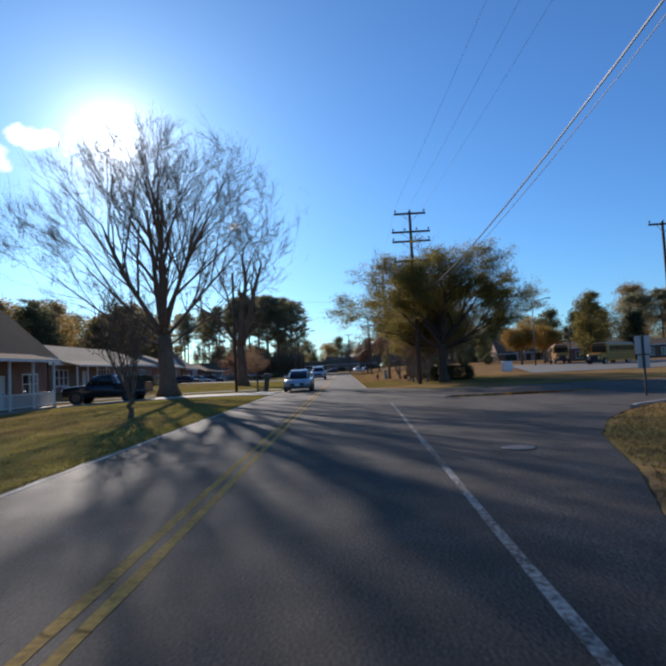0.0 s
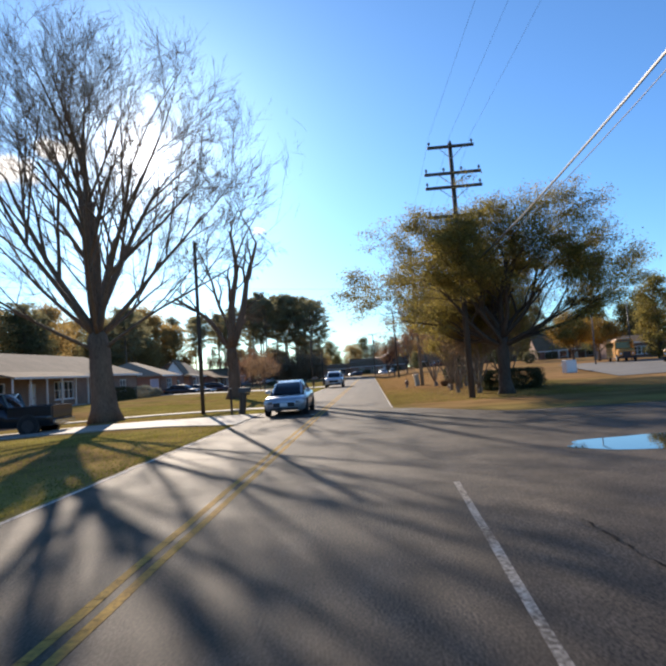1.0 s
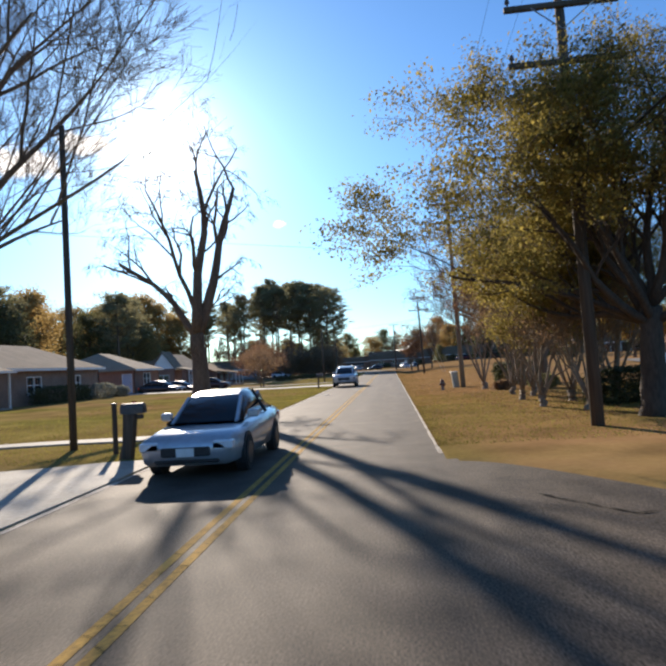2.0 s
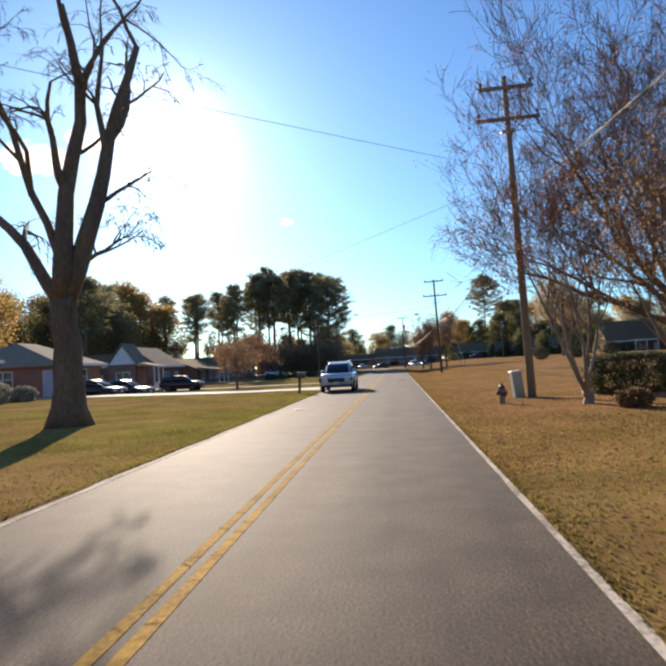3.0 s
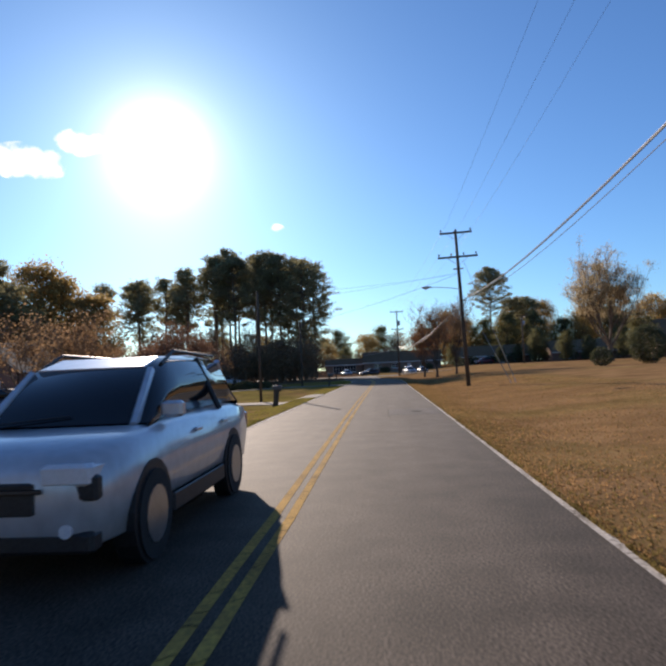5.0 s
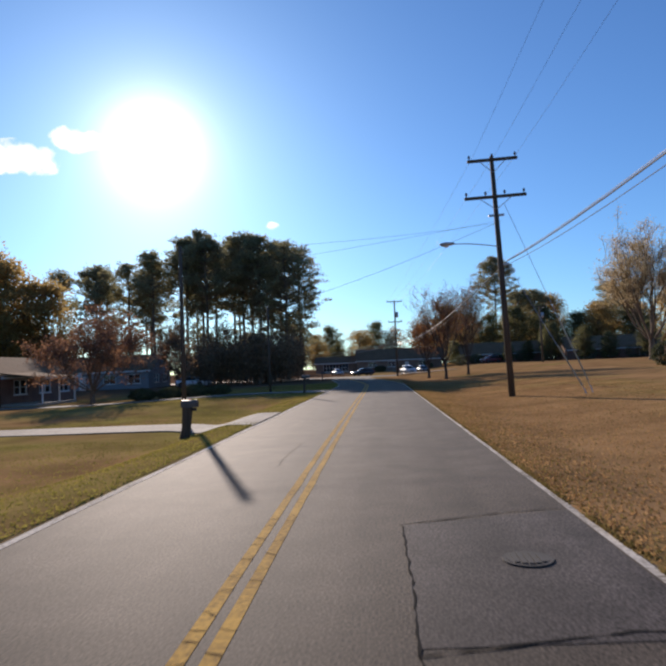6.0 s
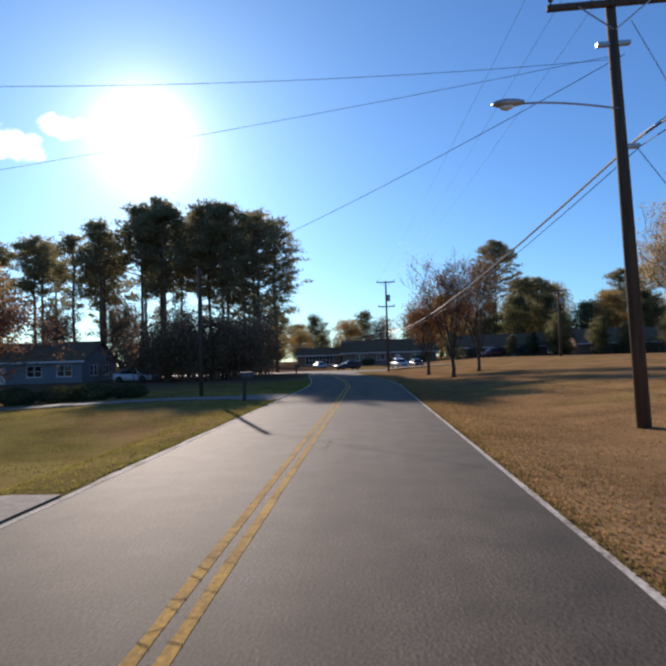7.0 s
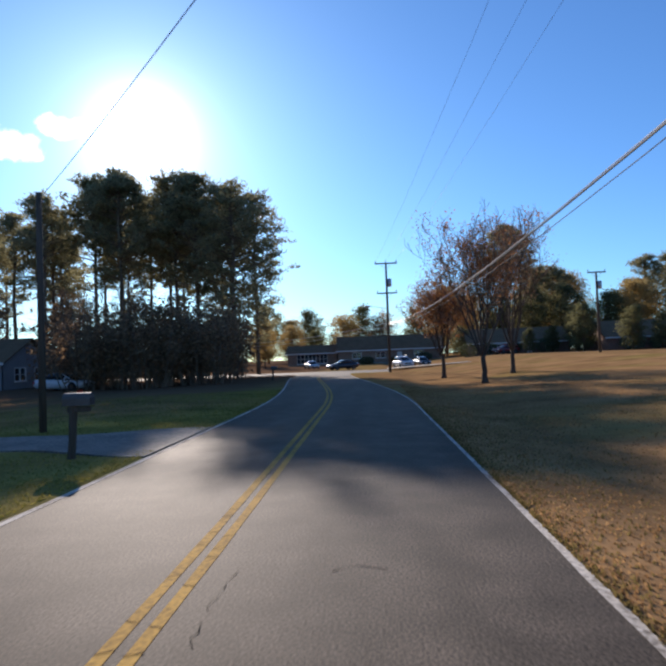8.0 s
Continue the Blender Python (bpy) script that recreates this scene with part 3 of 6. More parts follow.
def tree(name, x, y, seed, label, category="tree", group="", z=None, height=10.0, fork=3.0, spread=0.8, n_main=5, depth=4, r0=0.2, bark=None, leaf=None,
         per_tip=10, leaf_size=0.16, scatter=0.24, leaf_from=3, keep=1.0, twig=None, low=0.0, children=(2, 4), size=None, within=None, flat=0.6, **kw):
    rng = random.Random(seed)
    ob = thing(name, x, y, (lift(x, y) if z is None else z) - 0.05, 0, label, category, group)
    lv = limb_paths(rng, (0, 0, 0), height, fork, spread, n_main, depth, r0, children=children, **kw)
    if size:
        shape(lv, *size)
    if within:
        dome(lv, *within)
    split = max(2, depth - 1)
    part("trunk", wood(lv[:split]), bark or BARK, ob, smooth=True)
    part("twig_mass", wood([[]] * split + lv[split:]), twig or TWIG, ob, kind="stuff")
    if leaf:
        part("crown", leaf_cloud(rng, tips(lv, leaf_from, keep, rng, low), per_tip, leaf_size, scatter, flat), leaf, ob, kind="stuff")
    return ob


def pine(name, x, y, seed, height, label, group="", crown_from=0.45, width=3.6, z=None, clumps=46, leaf=None, dense=30):
    """A tall pine: bare stem, short dead snags, and a round-topped head of flat layered sprays."""
    rng = random.Random(seed)
    ob = thing(name, x, y, (lift(x, y) if z is None else z) - 0.05, 0, label, "pine tree", group)
    pts = [Vector((0.25 * rng.uniform(-1, 1) * i / 8, 0.25 * rng.uniform(-1, 1) * i / 8, height * i / 8)) for i in range(9)]
    part("trunk", Build().tube(pts, [0.30 * (1 - 0.085 * i) for i in range(9)], 8), BARK, ob, smooth=True)
    limbs, centres = Build(), []
    for i in range(9):
        h, a, r = height * rng.uniform(0.2, crown_from), rng.uniform(0, 6.283), rng.uniform(0.8, 2.4)
        limbs.tube([(0, 0, h), (r * math.cos(a), r * math.sin(a), h + 0.25 * r)], [0.045, 0.012], 4, caps=False)
    for i in range(clumps):
        u = rng.random() ** 0.52
        h = height * (crown_from - 0.10 + (1.07 - crown_from) * u)
        head = math.sqrt(max(0.02, 1 - ((u - 0.48) / 0.53) ** 2)) if u > 0.48 else 0.45 + 0.55 * u / 0.48
        r = width * head * math.sqrt(rng.uniform(0.08, 1.0))
        a = rng.uniform(0, 2 * math.pi)
        start = Vector((0, 0, max(0.5, h - 0.34 * r)))
        end = Vector((r * math.cos(a), r * math.sin(a), h + rng.uniform(-0.2, 0.4)))
        mid = (start + end) / 2 + Vector((0, 0, -0.12))
        limbs.tube([start, mid, end], [0.07, 0.045, 0.02], 4, caps=False)
        centres += [end, mid.lerp(end, 0.5)] + [end + Vector((rng.gauss(0, 0.55), rng.gauss(0, 0.55), rng.gauss(0, 0.3))) for _ in range(2)]
    part("branch", limbs, BARK, ob, kind="stuff")
    b = Build()
    for c in centres:
        s = rng.uniform(0.22, 0.42)
        for _ in range(dense):
            o = c + Vector((rng.gauss(0, s), rng.gauss(0, s), rng.gauss(0, s * 0.55)))
            d = Vector((rng.uniform(-1, 1), rng.uniform(-1, 1), rng.uniform(-0.2, 0.9))).normalized()
            q = d.orthogonal().normalized() * 0.07
            L = rng.uniform(0.25, 0.5)
            b.add([o - q, o + q, o + d * L + q * 0.6, o + d * L - q * 0.6], [(0, 1, 2, 3)])
    part("crown", b, leaf or PINE_GREEN, ob, kind="stuff")
    return ob


def bush(name, x, y, seed, w, h, label, leaf, category="shrub", group="", z=None, size=0.10, count=2600, boxy=0.0, length=None):
    """A shrub: a few stems and a ragged mass of small leaves."""
    rng = random.Random(seed)
    ob = thing(name, x, y, (lift(x, y) if z is None else z) - 0.03, 0, label, category, group)
    stems = Build()
    L = length or w
    for i in range(9):
        a = rng.uniform(0, 6.28)
        e = Vector((0.36 * w * math.cos(a), 0.36 * L * math.sin(a), h * rng.uniform(0.6, 0.9)))
        s = Vector((0.1 * w * math.cos(a), 0.3 * L * math.sin(a), 0))
        stems.tube([s, (s + e) / 2 + Vector((0, 0, 0.1 * h)), e], [0.03, 0.022, 0.008], 5, caps=False)
    part("stem_mass", stems, TWIG, ob, kind="stuff")
    b = Build()
    for _ in range(count):
        d = Vector((rng.gauss(0, 1), rng.gauss(0, 1), rng.gauss(0, 1))).normalized()
        if boxy:
            m = max(abs(d.x), abs(d.y), abs(d.z))
            d = d.lerp(d / m, boxy)
        lump = 1 + 0.22 * noise.noise((d.x * 2.2 + seed, d.y * 2.2, d.z * 2.2))
        r = rng.uniform(0.55, 1.0) ** 0.5 * lump
        o = Vector((0.5 * w * d.x * r, 0.5 * L * d.y * r, 0.5 * h + 0.5 * h * d.z * r))
        o.z = max(0.03, o.z)
        q = Vector((rng.uniform(-1, 1), rng.uniform(-1, 1), rng.uniform(-1, 1))).normalized()
        s, k = q.orthogonal().normalized() * size * 0.35, size * rng.uniform(0.7, 1.4)
        b.add([o, o + q * k * 0.5 + s, o + q * k, o + q * k * 0.5 - s], [(0, 1, 2, 3)])
    part("foliage", b, leaf, ob, kind="stuff")
    return ob


# ---- poles and wires ----
def utility_pole(x, y, z, height, arms, label, lean=0.0, wood_mat=None, lamp=None, extras=()):
    """A wooden pole with crossarms (height, length, insulators), braces and, if given, a street lamp on a bracket."""
    ob = thing("utility_pole", x, y, z, 0, label, "utility pole", "poles along the road")
    ob.matrix_basis = pose(x, y, z, 0, lean, 0)
    m = wood_mat or POLE_WOOD
    part("pole", Build().tube([(0, 0, -0.3), (0, 0, height * 0.5), (0, 0, height)], [0.16, 0.135, 0.10], 12), m, ob, smooth=True)
    for h, length, pins in arms:
        arm = part("crossarm", Build().box(-length / 2, -0.20, h - 0.07, length / 2, -0.08, h + 0.07, 0.012), m, ob)
        for s in (-1, 1):
            part("brace", Build().tube([(s * length * 0.27, -0.21, h - 0.05), (s * 0.02, -0.15, h - 0.62)], 0.018, 5), GALV, ob)
        for k in range(pins):
            px = -length / 2 + 0.1 + (length - 0.2) * k / max(1, pins - 1)
            part("insulator", Build().tube([(px, -0.14, h + 0.07), (px, -0.14, h + 0.14), (px, -0.14, h + 0.17), (px, -0.14, h + 0.27), (px, -0.14, h + 0.30)], [0.02, 0.02, 0.065, 0.05, 0.02], 8), CERAMIC, arm)
    if lamp:
        h, reach, rise = lamp
        arc = [(-reach * u, -0.1, h + rise * math.sin(u * math.pi * 0.5)) for u in (0, 0.2, 0.4, 0.6, 0.8, 1.0)]
        br = part("lamp_arm", Build().tube(arc, 0.024, 8), GALV, ob, smooth=True)
        hx, hz = -reach, h + rise
        head = Build()
        head.loft([[(hx + dx, -0.1 + w * math.cos(a), hz + 0.03 + q * math.sin(a)) for a in [2 * math.pi * i / 10 for i in range(10)]]
                   for dx, w, q in ((0.12, 0.05, 0.05), (-0.05, 0.12, 0.08), (-0.3, 0.16, 0.10), (-0.5, 0.13, 0.07), (-0.6, 0.05, 0.03))])
        part("lamp_head", head, GALV, br, "grey cobra-head lamp housing", smooth=True)
        part("lamp_lens", Build().loft([[(hx - 0.28 + r * 1.4 * math.cos(a), -0.1 + r * math.sin(a), hz - dz) for a in [2 * math.pi * i / 10 for i in range(10)]]
                                        for r, dz in ((0.12, 0.05), (0.10, 0.10), (0.04, 0.13))]), LAMP_LENS, br, "clear drop lens")
    for kind, ex, ey, ez, s in extras:
        if kind == "can":
            part("transformer", Build().tube([(ex, ey, ez), (ex, ey, ez + 0.05), (ex, ey, ez + s), (ex, ey, ez + s + 0.06)], [0.2, 0.24, 0.24, 0.16], 12), GALV, ob, "grey transformer can", smooth=True)
        else:
            part("bracket", Build().box(ex - s, ey - 0.06, ez - 0.05, ex + s, ey + 0.06, ez + 0.05, 0.01), GALV, ob)
    return ob


def wire(points, sag, r=0.012, material=None, label="", name="overhead_wire"):
    """A cable hung through the given places with that sag in every span."""
    b = Build()
    path = []
    for a, c in zip(points, points[1:]):
        a, c = Vector(a), Vector(c)
        for i in range(16):
            u = i / 16
            path.append(a.lerp(c, u) - Vector((0, 0, 4 * sag * u * (1 - u))))
    path.append(Vector(points[-1]))
    b.tube(path, r, 5)
    return solid(name, b, material or WIRE, label or "overhead cable strung between the poles", "cable", "overhead wires")


def mailbox(x, y, turn, label, post="wood", z=None, thick=0.06):
    """A kerbside letter box: round-topped box on a post."""
    ob = thing("mailbox", x, y, lift(x, y) if z is None else z, turn, label, "mailbox", "mailboxes along the road")
    part("post", Build().tube([(-thick * 0.6, 0, -0.1), (0, 0, 0.35), (thick * 0.4, 0, 1.02)], [thick * 1.25, thick * 1.05, thick * 1.2], 8), POLE_WOOD if post == "wood" else PLASTIC, ob)
    part("arm", Build().box(-0.07, -0.06, 0.90, 0.35, 0.06, 1.0, 0.008), POLE_WOOD if post == "wood" else PLASTIC, ob)
    rings = []
    for px in (-0.14, -0.12, 0.38, 0.40):
        s = 0.93 if px in (-0.14, 0.40) else 1.0
        rings.append([(px, w * s, 1.10 + (h - 0.08) * s) for w, h in [(-0.11, 0.0), (0.11, 0.0), (0.11, 0.13)] + [(0.11 * math.cos(a), 0.13 + 0.11 * math.sin(a)) for a in [math.pi * i / 8 for i in range(1, 8)]] + [(-0.11, 0.13)]])
    box = part("box", Build().loft(rings), PLASTIC if post != "wood" else MAIL_GREY, ob, smooth=False)
    part("door", Build().box(0.402, -0.095, 1.03, 0.412, 0.095, 1.17, 0.004), PLASTIC, box)
    part("flag", Build().box(0.05, 0.115, 1.12, 0.07, 0.125, 1.30).box(0.05, 0.115, 1.24, 0.16, 0.125, 1.30), TAIL_LENS, box, "red flag")
    return ob


MAIL_GREY = mat("mailbox_grey", (0.06, 0.055, 0.05), (0.12, 0.11, 0.10), 0.5, 3.0)


# ---- vehicles ----
def ring(y, w, z0, z1, top=0.92, bulge=0.03, belly=0.95):
    """A body cross-section at y: 12 points, tucked in below and above."""
    zm = z0 + 0.55 * (z1 - z0)
    half = [(w * belly * 0.86, z0), (w * belly, z0 + 0.06), (w, zm - 0.1 * (z1 - z0)), (w + bulge * 0.3, zm), (w * (top + 0.05), z1 - 0.06), (w * top * 0.9, z1)]
    return [(a, y, z) for a, z in half] + [(-a, y, z) for a, z in half[::-1]]


CARS = {
    # length, width, body rows (y, half-width share, low, high), cabin rows (y, share, low, high), wheel y's, wheel radius
    "sedan": (4.7, 1.80, ((-2.35, .78, .42, .62), (-2.25, .92, .24, .74), (-1.6, .99, .20, .80), (-0.9, 1, .19, .88), (0.3, 1, .19, .93), (1.5, 1, .20, .96), (2.1, .95, .26, .96), (2.32, .86, .42, .88)),
              ((-1.15, .84, .84, .90), (-0.35, .78, .86, 1.36), (0.1, .76, .90, 1.44), (0.7, .75, .92, 1.45), (1.2, .74, .92, 1.36), (1.95, .80, .92, .97)), (-1.38, 1.36), 0.32),
    "suv": (4.95, 1.98, ((-2.47, .80, .48, .88), (-2.38, .94, .30, 1.02), (-1.7, 1, .26, 1.10), (-0.95, 1, .25, 1.14), (0.5, 1, .25, 1.16), (1.7, 1, .26, 1.16), (2.3, .97, .32, 1.12), (2.47, .90, .46, 1.02)),
            ((-1.25, .88, 1.08, 1.14), (-0.55, .82, 1.10, 1.66), (-0.1, .80, 1.12, 1.77), (1.0, .79, 1.12, 1.80), (1.9, .79, 1.12, 1.76), (2.35, .84, 1.10, 1.14)), (-1.48, 1.36), 0.38),
    "pickup": (5.5, 1.90, ((-2.75, .80, .60, .98), (-2.65, .95, .42, 1.10), (-1.9, 1, .38, 1.18), (-1.1, 1, .36, 1.20), (0.6, 1, .36, 1.20), (0.75, 1, .36, 1.00), (2.5, 1, .38, 1.00), (2.72, .98, .46, 1.00)),
               ((-1.15, .86, 1.16, 1.20), (-0.75, .82, 1.18, 1.76), (-0.3, .80, 1.18, 1.84), (0.45, .80, 1.18, 1.84), (0.72, .82, 1.16, 1.18)), (-1.75, 1.70), 0.42),
}


def vehicle(kind, x, y, turn, body_paint, label, category="car", z=None, group=""):
    """A parked vehicle; its front points along its own -y."""
    length, width, body, cabin, axles, wr = CARS[kind]
    hw = width / 2
    ob = thing({"sedan": "sedan_car", "suv": "suv_car", "pickup": "pickup_truck"}[kind], x, y, lift(x, y) if z is None else z, turn, label, category, group)
    shell = part("body", Build().loft([ring(py, hw * s, a, b) for py, s, a, b in body]), body_paint, ob, smooth=True)
    gl = part("cabin_glass", Build().loft([ring(py, hw * s, a, b, 0.80, 0.0, 1.0) for py, s, a, b in cabin]), CAR_GLASS, ob, "dark tinted windows", smooth=True)
    roof = Build()
    rows = [c for c in cabin if c[3] > cabin[0][3] + 0.35]
    roof.loft([[(sx * hw * s * 0.80 * k, py, b + dz) for sx, k, dz in ((-1, 1, -0.05), (-1, 0.86, 0.012), (1, 0.86, 0.012), (1, 1, -0.05))] for py, s, a, b in rows])
    part("roof", roof, body_paint, ob, smooth=False)
    for s in (-1, 1):
        for a, b in ((cabin[0], rows[0]), (rows[-1], cabin[-1])):
            part("pillar", Build().tube([(s * hw * a[1] * 0.84, a[0], a[3] - 0.02), (s * hw * b[1] * 0.78, b[0], b[3] - 0.03)], 0.045, 6), body_paint, ob)
        mid = rows[len(rows) // 2]
        part("pillar", Build().tube([(s * hw * 0.93, mid[0], mid[2]), (s * hw * mid[1] * 0.80, mid[0], mid[3] - 0.03)], 0.04, 6), PLASTIC, ob)
        part("mirror", Build().box(s * hw * 0.98 - 0.11, cabin[0][0] + 0.32, cabin[0][3] + 0.02, s * hw * 0.98 + 0.11, cabin[0][0] + 0.46, cabin[0][3] + 0.18, 0.03), body_paint, ob)
        fy, fs, fa, fb = body[1]
        part("headlight", Build().box(min(s * hw * .52, s * hw * .93), fy - 0.10, fb - 0.24, max(s * hw * .52, s * hw * .93), fy + 0.16, fb - 0.07, 0.03), LAMP_LENS, ob, "clear headlight")
        ry, rs, ra, rb = body[-2]
        part("tail_light", Build().box(min(s * hw * .62, s * hw * .95), ry - 0.05, rb - 0.36, max(s * hw * .62, s * hw * .95), ry + 0.20, rb - 0.12, 0.03), TAIL_LENS, ob, "red tail light")
        for ay in axles:
            part("wheel_arch", Build().disc((s * (hw - 0.085), ay, wr * 1.06), wr * 1.17, (1, 0, 0), 0.19, 20), PLASTIC, ob)
            w = part("wheel", Build().disc((s * (hw - 0.075), ay, wr), wr, (1, 0, 0), 0.21, 24), TYRE, ob, "black tyre")
            part("rim", Build().disc((s * (hw + 0.024), ay, wr), wr * 0.64, (1, 0, 0), 0.03, 16), RIM if kind == "suv" and turn == 0 else RIM_DARK, w, "alloy rim")
    fy, fs, fa, fb = body[0]
    part("grille", Build().box(-hw * .50, fy - 0.015, fb - (0.30 if kind == "suv" else 0.22), hw * .50, fy + 0.12, fb - 0.05, 0.02), PLASTIC, ob)
    part("lower_grille", Build().box(-hw * .66, body[1][0] - 0.06, body[1][2] + 0.04, hw * .66, body[1][0] + 0.2, body[1][2] + 0.17, 0.02), PLASTIC, ob)
    part("number_plate", Build().box(-0.16, fy - 0.035, fa - 0.02, 0.16, fy - 0.02, fa + 0.13, 0.004), TRIM, ob, "pale number plate")
    if kind == "suv":
        part("grille_bar", Build().box(-hw * .56, fy - 0.03, fb - 0.135, hw * .56, fy - 0.016, fb - 0.10, 0.006), RIM_DARK, ob, "dark metal grille bar")
        part("bumper_trim", Build().box(-hw * .92, body[1][0] - 0.075, 0.30, hw * .92, body[1][0] + 0.1, 0.46, 0.03), PLASTIC, ob, "black lower bumper")
        for s in (-1, 1):
            part("sill_cladding", Build().box(min(s * hw * .96, s * (hw + .015)), axles[0] + .5, 0.27, max(s * hw * .96, s * (hw + .015)), axles[1] - .5, 0.46, 0.02), PLASTIC, ob, "black sill cladding")
            part("fog_light", Build().disc((s * hw * .72, body[1][0] - 0.08, 0.47), 0.05, (0, 1, 0), 0.03, 12), LAMP_LENS, ob)
            part("headlight_bezel", Build().box(min(s * hw * .46, s * hw * .96), fy + 0.01, fb - 0.20, max(s * hw * .46, s * hw * .96), fy + 0.12, fb - 0.015, 0.02), PLASTIC, ob, "dark headlight surround")
            part("roof_rail", Build().tube([(s * hw * .66, rows[0][0] + .25, rows[0][3] + .03), (s * hw * .66, rows[1][0] + .2, rows[1][3] + .07), (s * hw * .66, rows[-1][0] - .2, rows[-1][3] + .05)], 0.022, 6), PLASTIC, ob)
            for hy_ in (-0.25, 0.85):
                part("door_handle", Build().box(min(s * hw * .985, s * (hw + .03)), hy_, 0.96, max(s * hw * .985, s * (hw + .03)), hy_ + 0.2, 1.0, 0.01), body_paint, ob)
        part("wiper", Build().tube([(-0.55, cabin[0][0] - 0.02, cabin[0][3] + 0.03), (0.10, cabin[0][0] + 0.06, cabin[0][3] + 0.08)], 0.012, 5), PLASTIC, ob)
    if kind == "pickup":
        part("bed_floor", Build().box(-hw * .84, 0.85, 1.004, hw * .84, 2.62, 1.012), PLASTIC, ob, "black open cargo bed")
        for s in (-1, 1):
            part("bed_side", Build().box(min(s * hw * .90, s * hw * .995), 0.78, 0.80, max(s * hw * .90, s * hw * .995), 2.74, 1.27, 0.025), body_paint, ob)
        part("tailgate", Build().box(-hw * .89, 2.66, 0.72, hw * .89, 2.76, 1.26, 0.02), body_paint, ob)
        part("rear_bumper", Build().box(-hw * .95, 2.74, 0.48, hw * .95, 2.90, 0.66, 0.03), CHROME, ob)
    return ob


# ---- houses ----
def wall_sheet(b, length, height, thick, holes, place):
    """One wall of that length and height with its holes (u0, z0, u1, z1); place maps (u, depth, z) into the house."""
    us = sorted({0.0, length, *[h[0] for h in holes], *[h[2] for h in holes]})
    zs = sorted({0.0, height, *[h[1] for h in holes], *[h[3] for h in holes]})
    full = {(i, k) for i in range(len(us) - 1) for k in range(len(zs) - 1)
            if not any(h[0] < (us[i] + us[i + 1]) / 2 < h[2] and h[1] < (zs[k] + zs[k + 1]) / 2 < h[3] for h in holes)}
    n, m = len(us), len(zs)
    verts = [place(u, d, w) for d in (0, thick) for w in zs for u in us]
    at = lambda i, k, d: d * n * m + k * n + i
    faces = []
    for i, k in full:
        faces += [(at(i, k, 0), at(i + 1, k, 0), at(i + 1, k + 1, 0), at(i, k + 1, 0)), (at(i, k + 1, 1), at(i + 1, k + 1, 1), at(i + 1, k, 1), at(i, k, 1))]
        for di, dk, p, q in ((-1, 0, (i, k + 1), (i, k)), (1, 0, (i + 1, k), (i + 1, k + 1)), (0, -1, (i, k), (i + 1, k)), (0, 1, (i + 1, k + 1), (i, k + 1))):
            if (i + di, k + dk) not in full:
                faces.append((at(*p, 0), at(*p, 1), at(*q, 1), at(*q, 0)))
    used = sorted({v for f in faces for v in f})
    num = {v: c for c, v in enumerate(used)}
    b.add([verts[v] for v in used], [tuple(num[v] for v in f) for f in faces])


